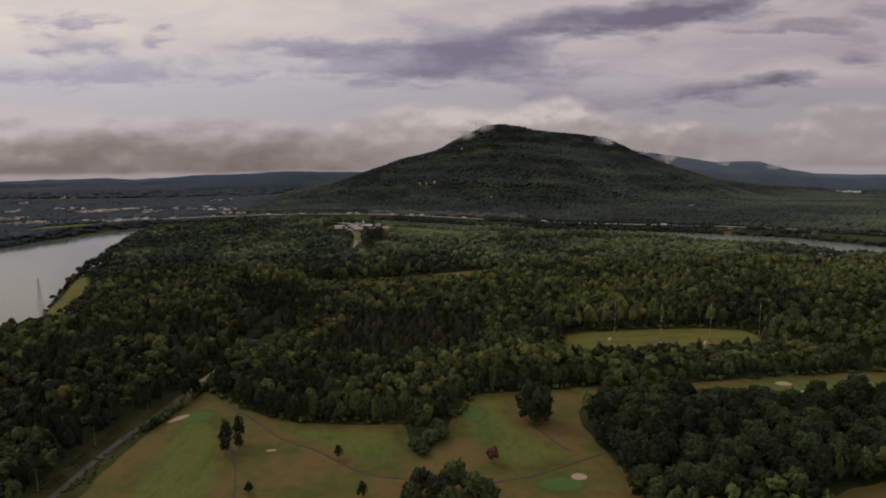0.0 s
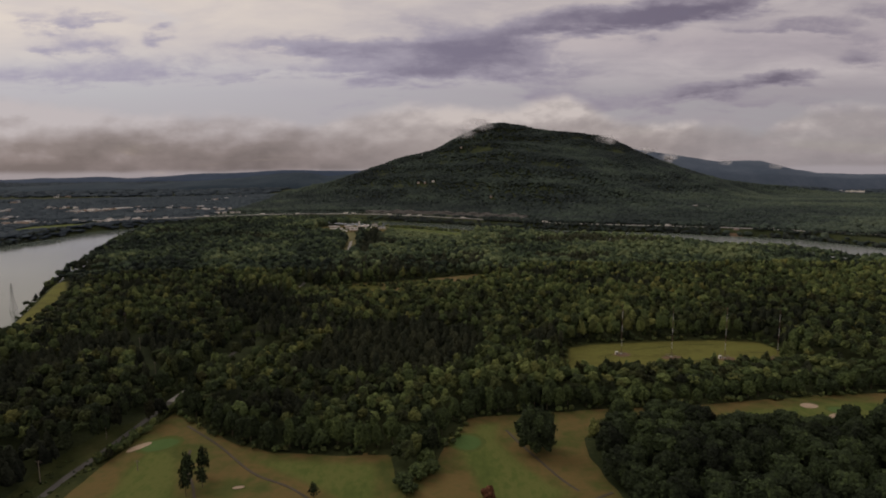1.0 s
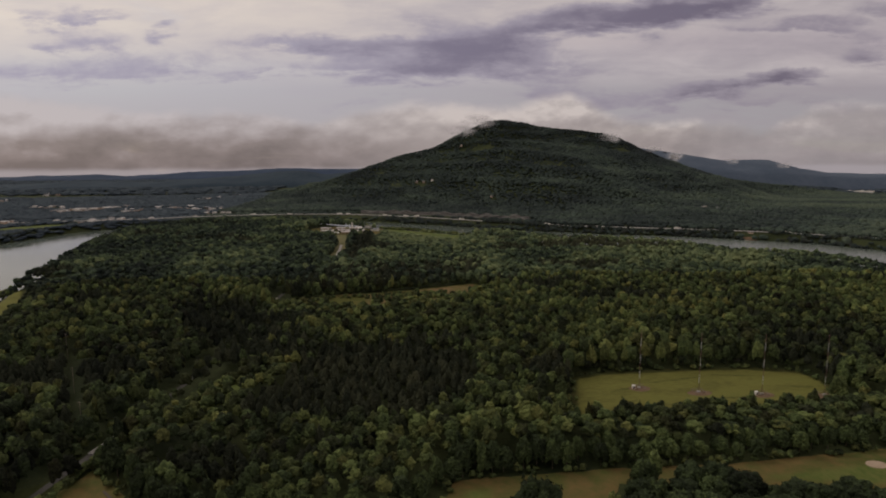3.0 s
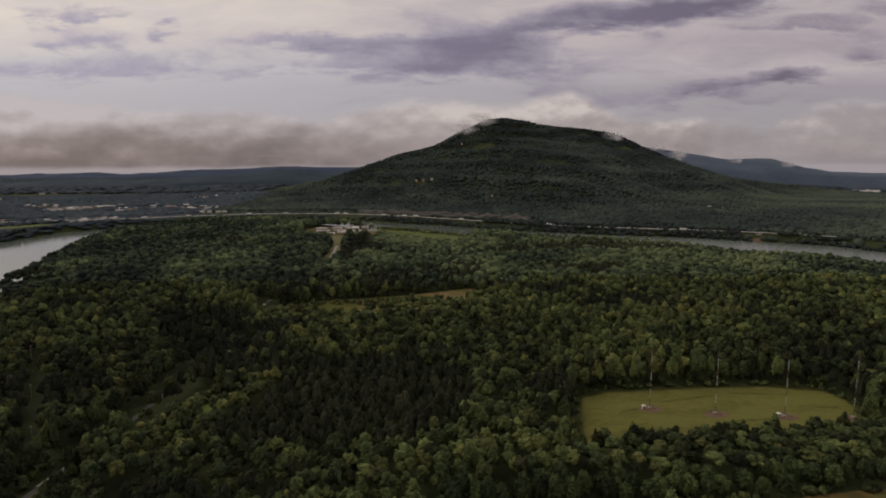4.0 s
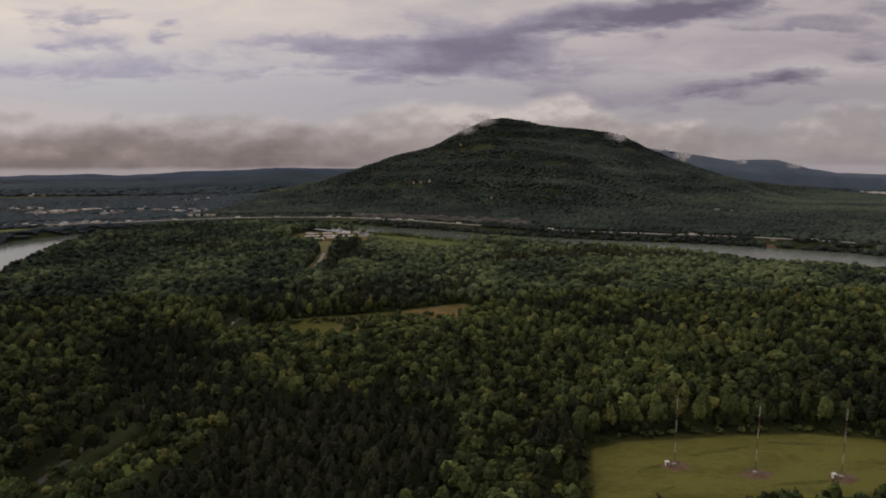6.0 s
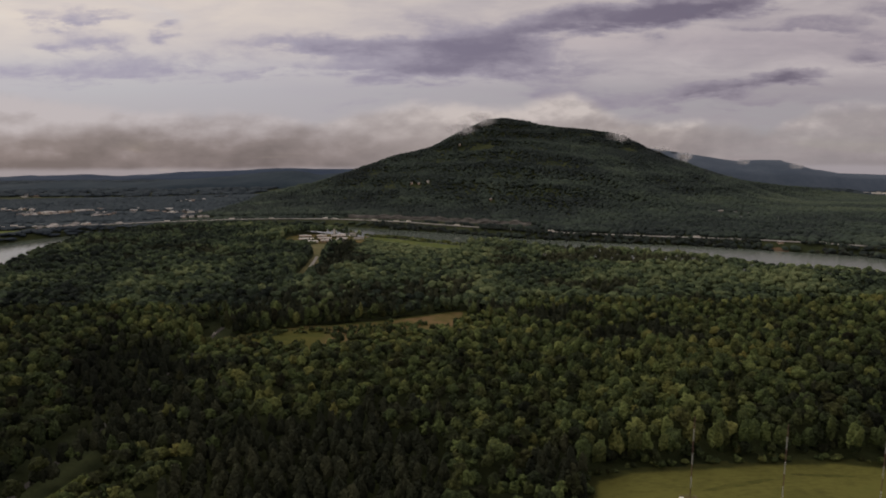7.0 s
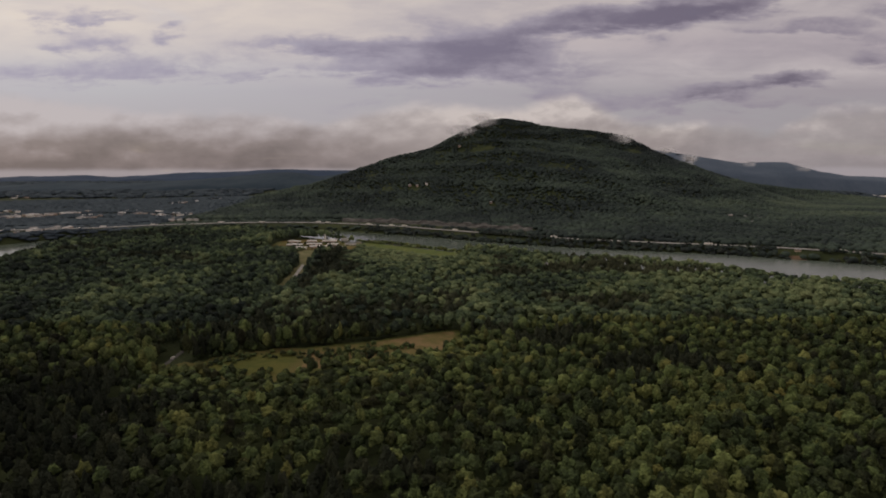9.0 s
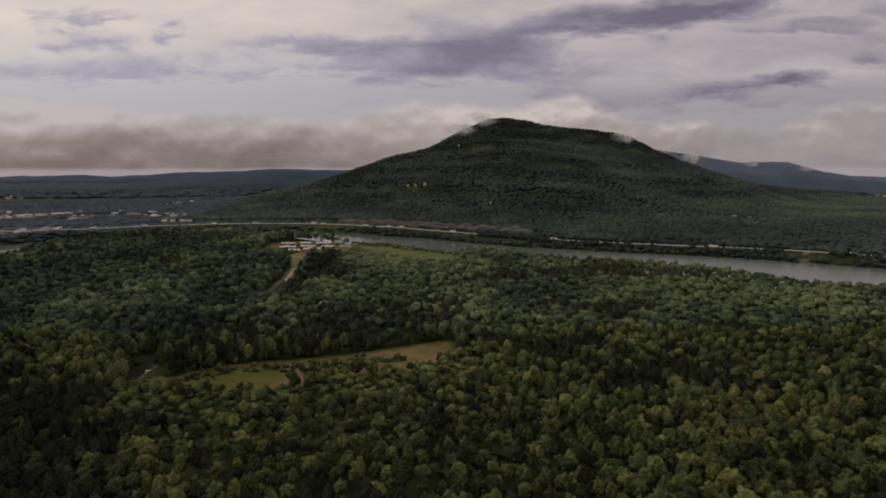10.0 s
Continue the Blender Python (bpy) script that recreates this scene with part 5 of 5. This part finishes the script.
def pole(x, y, height):
    z = ground_z(x, y)
    p = thing("utility_pole", "weathered wooden utility pole beside the road", "utility pole", "roadside poles", at=pose(x, y, z, 0, 0, random.uniform(-8, 8)))
    bm = bmesh.new()
    stick(bm, (0, 0, -0.5), (0, 0, height), 0.20, 0.13, 7)
    part("pole_shaft", bm, M_POLE, p)
    bm = bmesh.new()
    box(bm, -1.2, -0.07, height - 1.0, 1.2, 0.07, height - 0.85)
    arm = part("crossarm", bm, M_POLE, p)
    for sx in (-1.0, 0.0, 1.0):
        bm = bmesh.new()
        stick(bm, (sx, 0, height - 0.85), (sx, 0, height - 0.60), 0.06, 0.04, 5)
        part("insulator", bm, M_GALV, arm)


for x, y, h in ((-184, 222, 12), (-182, 263, 12), (-179, 306, 12), (-172, 352, 12), (-180, 432, 17), (-216, 487, 18), (-262, 558, 20), (-138, 316, 6)):
    pole(x, y, h)


def building(name, label, category, x, y, w, d, h, turn=0.0, roof="flat", wall=M_WHITE, top=M_ROOF, rows=1, cols=6, group="", base=None):
    z = ground_z(x, y) if base is None else base
    b = thing(name, label, category, group, at=pose(x, y, z, 0, 0, turn))
    bm = bmesh.new()
    box(bm, -w / 2, -d / 2, -3, w / 2, d / 2, h)
    part("wall", bm, wall, b)
    bm = bmesh.new()
    if roof == "flat":
        box(bm, -w / 2 - 0.3, -d / 2 - 0.3, h, w / 2 + 0.3, d / 2 + 0.3, h + 0.6)
        box(bm, -w * 0.2, -d * 0.2, h + 0.6, w * 0.05, d * 0.15, h + 1.7)
    else:
        e = 0.5
        vs = [bm.verts.new(p) for p in ((-w / 2 - e, -d / 2 - e, h - 0.1), (w / 2 + e, -d / 2 - e, h - 0.1), (w / 2 + e, d / 2 + e, h - 0.1), (-w / 2 - e, d / 2 + e, h - 0.1), (-w / 2 - e, 0, h + d * 0.28), (w / 2 + e, 0, h + d * 0.28))]
        for f in ((0, 1, 5, 4), (2, 3, 4, 5), (0, 4, 3), (1, 2, 5), (3, 2, 1, 0)):
            bm.faces.new([vs[i] for i in f])
    part("roof", bm, top, b)
    for r in range(rows):
        for c in range(cols):
            bm = bmesh.new()
            cw = w / cols
            x0, z0 = -w / 2 + cw * (c + 0.22), 0.9 + r * (h / rows)
            box(bm, x0, -d / 2 - 0.05, z0, x0 + cw * 0.56, -d / 2 + 0.05, z0 + min(1.6, h / rows * 0.5))
            pane = part("window", bm, M_GLASS, b)
            if group == "hospital wings":
                bm = bmesh.new()
                box(bm, x0 - 0.15, -d / 2 - 0.16, z0 - 0.2, x0 + cw * 0.56 + 0.15, -d / 2, z0 - 0.02)
                part("sill", bm, M_CONCRETE, pane)
    return b


# the hospital
r4 = np.random.default_rng(5)
for row, y in enumerate((1336, 1372, 1410, 1436)):
    x = -216 + 8 * (row % 2) + (24 if row == 0 else 0)
    while x < -100:
        w, d = r4.uniform(12, 30), r4.uniform(6.5, 9)
        if r4.random() < 0.80:
            pale = r4.random() < 0.35
            building("hospital_wing", "flat roofed pale hospital wing among lawns" if pale else "flat roofed tan brick hospital wing among lawns", "hospital", x + w / 2, y + r4.uniform(-4, 4), w, d, r4.uniform(3.0, 4.8), r4.uniform(-6, 6), "flat",
                     M_WHITE if pale else M_TAN, M_PALE if r4.random() < 0.42 else M_ROOF, 1, 4, "hospital wings")
        x += w + r4.uniform(4, 12)
building("chimney_tower", "slim square pale tower of the hospital boiler house", "tower", -148, 1415, 3.0, 3.0, 15, 0, "flat", M_WHITE, M_ROOF, 3, 1)

# the town beyond the river
r3 = np.random.default_rng(33)
for x0, y0, x1, y1, n, w0, w1 in TOWN:
    for k in range(n):
        f = (k + r3.uniform(0.1, 0.9)) / n
        x, y = x0 + (x1 - x0) * f + r3.normal(0, 4), y0 + (y1 - y0) * f + r3.normal(0, 34)
        w, d = r3.uniform(w0, w1), r3.uniform(8, 15)
        pale = r3.random() < 0.4
        building("warehouse" if w > 22 else "town_building", "low pale flat roofed building in the riverside town" if pale else "low tan flat roofed building in the riverside town", "building", x, y, w, d, r3.uniform(3.5, 6.5), r3.uniform(-22, 4), "flat",
                 M_WHITE if pale else M_TAN, M_PALE if r3.random() < 0.28 else M_ROOF, 1, 5, "town buildings")
for x, y in HOUSES:
    building("house", "small pale house among the trees", "house", x, y, r3.uniform(6, 9), 6, 3.6, r3.uniform(-20, 20), "gable", M_WHITE if r3.random() < 0.2 else M_TAN, M_ROOF, 1, 3, "houses in the woods", base=ground_z(x, y) + 1.0)


def truck(x, y, turn):
    t = thing("lorry", "white articulated lorry on the riverside highway", "lorry", "highway lorries", at=pose(x, y, ground_z(x, y) + 2.0, 0, 0, turn))
    t.scale = (0.85, 0.85, 0.8)
    bm = bmesh.new()
    box(bm, -7.5, -1.3, 1.1, 5.5, 1.3, 4.1)
    part("trailer", bm, M_WHITE, t)
    bm = bmesh.new()
    box(bm, 5.8, -1.25, 0.8, 8.2, 1.25, 3.4)
    box(bm, 8.2, -1.15, 0.8, 9.2, 1.15, 1.9)
    part("cab", bm, M_WHITE, t)
    for wx in (-6.4, -5.2, 5.0, 8.4):
        for s in (-1, 1):
            bm = bmesh.new()
            stick(bm, (wx, s * 0.9, 0.5), (wx, s * 1.25, 0.5), 0.5, 0.5, 8)
            wheel = part("wheel", bm, M_TYRE, t)
            bm = bmesh.new()
            stick(bm, (wx, s * 1.24, 0.5), (wx, s * 1.28, 0.5), 0.28, 0.22, 8)
            part("rim", bm, M_GALV, wheel)


def car(x, y, turn, paint, label, lift=2.0, group="highway cars"):
    c = thing("car", label, "car", group, at=pose(x, y, ground_z(x, y) + lift, 0, 0, turn))
    bm = bmesh.new()
    box(bm, -2.3, -0.9, 0.35, 2.3, 0.9, 0.95)
    bmesh.ops.bevel(bm, geom=bm.edges[:], offset=0.15, segments=1, affect="EDGES")
    part("body", bm, paint, c)
    bm = bmesh.new()
    box(bm, -1.7, -0.8, 0.93, 0.9, 0.8, 1.5)
    bmesh.ops.bevel(bm, geom=bm.edges[:], offset=0.2, segments=1, affect="EDGES")
    part("cabin", bm, M_GLASS, c, "dark glazed cabin")
    bm = bmesh.new()
    box(bm, -1.4, -0.7, 1.49, 0.6, 0.7, 1.56)
    part("roof", bm, paint, c)
    for wx in (-1.45, 1.45):
        for s in (-1, 1):
            bm = bmesh.new()
            stick(bm, (wx, s * 0.68, 0.33), (wx, s * 0.9, 0.33), 0.33, 0.33, 8)
            part("wheel", bm, M_TYRE, c)


def along(line, s):
    """Place and heading at a distance along a line."""
    pts = np.array(line, float)
    cum = np.concatenate([[0], np.cumsum(np.linalg.norm(np.diff(pts, axis=0), axis=1))])
    i = int(np.clip(np.searchsorted(cum, s) - 1, 0, len(pts) - 2))
    d = (pts[i + 1] - pts[i]) / (cum[i + 1] - cum[i])
    p = pts[i] + d * (s - cum[i])
    return p, d


r5 = np.random.default_rng(8)
s = 520.0
while s < 1560:
    p, d = along(HIGHWAY, s)
    lane = 2.8 if r5.random() < 0.5 else -2.8
    x, y = p[0] - d[1] * lane, p[1] + d[0] * lane
    turn = math.degrees(math.atan2(d[1], d[0])) + (0 if lane < 0 else 180)
    pick = r5.random()
    if pick < 0.22:
        truck(x, y, turn)
    elif pick < 0.72:
        car(x, y, turn, M_WHITE, "white car on the riverside highway")
    else:
        car(x, y, turn, M_GALV, "silver grey car on the riverside highway")
    s += r5.uniform(14, 46)
for s in (1690, 1915, 2190, 2390, 2575):
    p, d = along(HIGHWAY, s)
    truck(p[0], p[1], math.degrees(math.atan2(d[1], d[0])))

car(-148, 748, 88, M_WHITE, "white car parked on the forest road", 0.22, "forest road cars")


def wisp(x, y, z, w, h, lean, turn, seed):
    """A torn scrap of cloud: a few thin curled veils, one behind the other."""
    n, m = 14, 10
    vs, fs, base = [], [], 0
    for layer in range(3):
        for j in range(m):
            for i in range(n):
                a, c = i / (n - 1) * 2 - 1, j / (m - 1) * 2 - 1
                o = noise.noise_vector(Vector((a * 1.5 + seed, c * 1.5, layer * 3.1)))
                vs.append((a * w / 2 + o.x * w * 0.1, layer * 9 + o.y * 14 + lean * c * h / 2, c * h / 2 + o.z * h * 0.12))
        for j in range(m - 1):
            for i in range(n - 1):
                p = base + j * n + i
                fs += [(p, p + 1, p + n + 1), (p, p + n + 1, p + n)]
        base += n * m
    me = np_mesh("cloud_wisp", np.array(vs), np.array(fs), wisp_material(w, h, seed))
    ob = new("cloud_wisp", me)
    ob.matrix_basis = pose(x, y, z, 0, 0, turn)
    return tagged(ob, "torn white wisp of low cloud on the mountainside", "cloud", "cloud wisps")


def wisp_material(w, h, seed):
    mat, g, p = material("cloud_veil")
    at = g.node("ShaderNodeTexCoord").outputs["Object"]
    s = g.node("ShaderNodeSeparateXYZ")
    g.put(s.inputs[0], at)
    d = g.m("ADD", g.m("POWER", g.m("DIVIDE", s.outputs[0], w * 0.46), 2.0), g.m("POWER", g.m("DIVIDE", s.outputs[2], h * 0.46), 2.0))
    body = g.step(d, 1.0, 0.0)
    n = g.node("ShaderNodeTexNoise")
    n.noise_dimensions = "4D"
    g.put(n.inputs["Vector"], at)
    n.inputs["W"].default_value, n.inputs["Scale"].default_value, n.inputs["Detail"].default_value = seed, 0.018, 3.0
    g.put(p.inputs["Alpha"], g.m("MULTIPLY", g.m("MULTIPLY", body, g.step(n.outputs[0], 0.25, 0.85)), 0.42))
    p.inputs["Base Color"].default_value = (0.85, 0.84, 0.84, 1)
    p.inputs["Roughness"].default_value, p.inputs["Specular IOR Level"].default_value = 1.0, 0.0
    return mat


for k, (x, y, z, w, h, lean, turn) in enumerate(((235, 2590, 306, 190, 70, 0.3, 0), (170, 2600, 268, 160, 60, 0.4, 10), (845, 2790, 244, 130, 60, 0.4, 0), (1080, 2960, 196, 190, 40, 0.3, 0), (1270, 3120, 160, 120, 60, 0.3, 0),
                                        (1190, 2900, 128, 42, 80, 0.3, 0), (1850, 3660, 132, 120, 46, 0.3, 0), (2180, 3680, 104, 130, 44, 0.3, 0), (1500, 3640, 168, 150, 44, 0.3, 0))):
    wisp(x, y, z, w, h, lean, turn, 3.7 * k)


def rock_face(name, line, height, label, seed):
    """A ragged rock wall that stands on the slope along a line."""
    pts = np.array(line, float)
    seg = np.concatenate([[0], np.cumsum(np.linalg.norm(np.diff(pts, axis=0), axis=1))])
    n, m = int(seg[-1] / 4), 6
    s = np.linspace(0, seg[-1], n)
    x, y = np.interp(s, seg, pts[:, 0]), np.interp(s, seg, pts[:, 1])
    vs = []
    for j in range(m):
        f = j / (m - 1)
        o = 3.5 * np.array([noise.noise(Vector((a * 0.09, b * 0.09, f * 3 + seed))) for a, b in zip(x, y)])
        top = height * (0.55 + 0.9 * np.array([abs(noise.noise(Vector((a * 0.025, b * 0.025, seed)))) for a in s for b in (0,)]))
        vs.append(np.stack([x, y + 5 * f + o, terrain(x, y) - 2 + (top + 4) * f], 1))
    vs.append(np.stack([x, y + 26, terrain(x, y + 26) - 1], 1))
    i = np.arange(n * (m + 1)).reshape(m + 1, n)
    q = np.stack([i[:-1, :-1], i[:-1, 1:], i[1:, 1:], i[1:, :-1]], -1).reshape(-1, 4)
    me = np_mesh(name, np.concatenate(vs), np.concatenate([q[:, [0, 1, 2]], q[:, [0, 2, 3]]]), M_ROCK, smooth=False)
    return tagged(new(name, me), label, "cliff", kind="structure")


rock_face("rock_cut", ROCK_LINE, 11, "pale grey rock cut above the riverside highway", 2.0)
rock_face("quarry_face", [(2526, 3600), (2576, 3600), (2655, 3600), (2698, 3600)], 15, "pale quarry face on a far hillside", 5.0).data.materials[0] = M_WHITE
patch("landing", [(634, 1258), (662, 1244), (660, 1232), (642, 1240)], 1.2, M_DIRT, "bare brown landing on the river bank", "bare earth", drape=True)
building("boat_shed", "long low tan shed on the river landing", "shed", 662, 1262, 9, 4, 2.8, -25, "gable", M_TAN, M_ROOF, 1, 3)
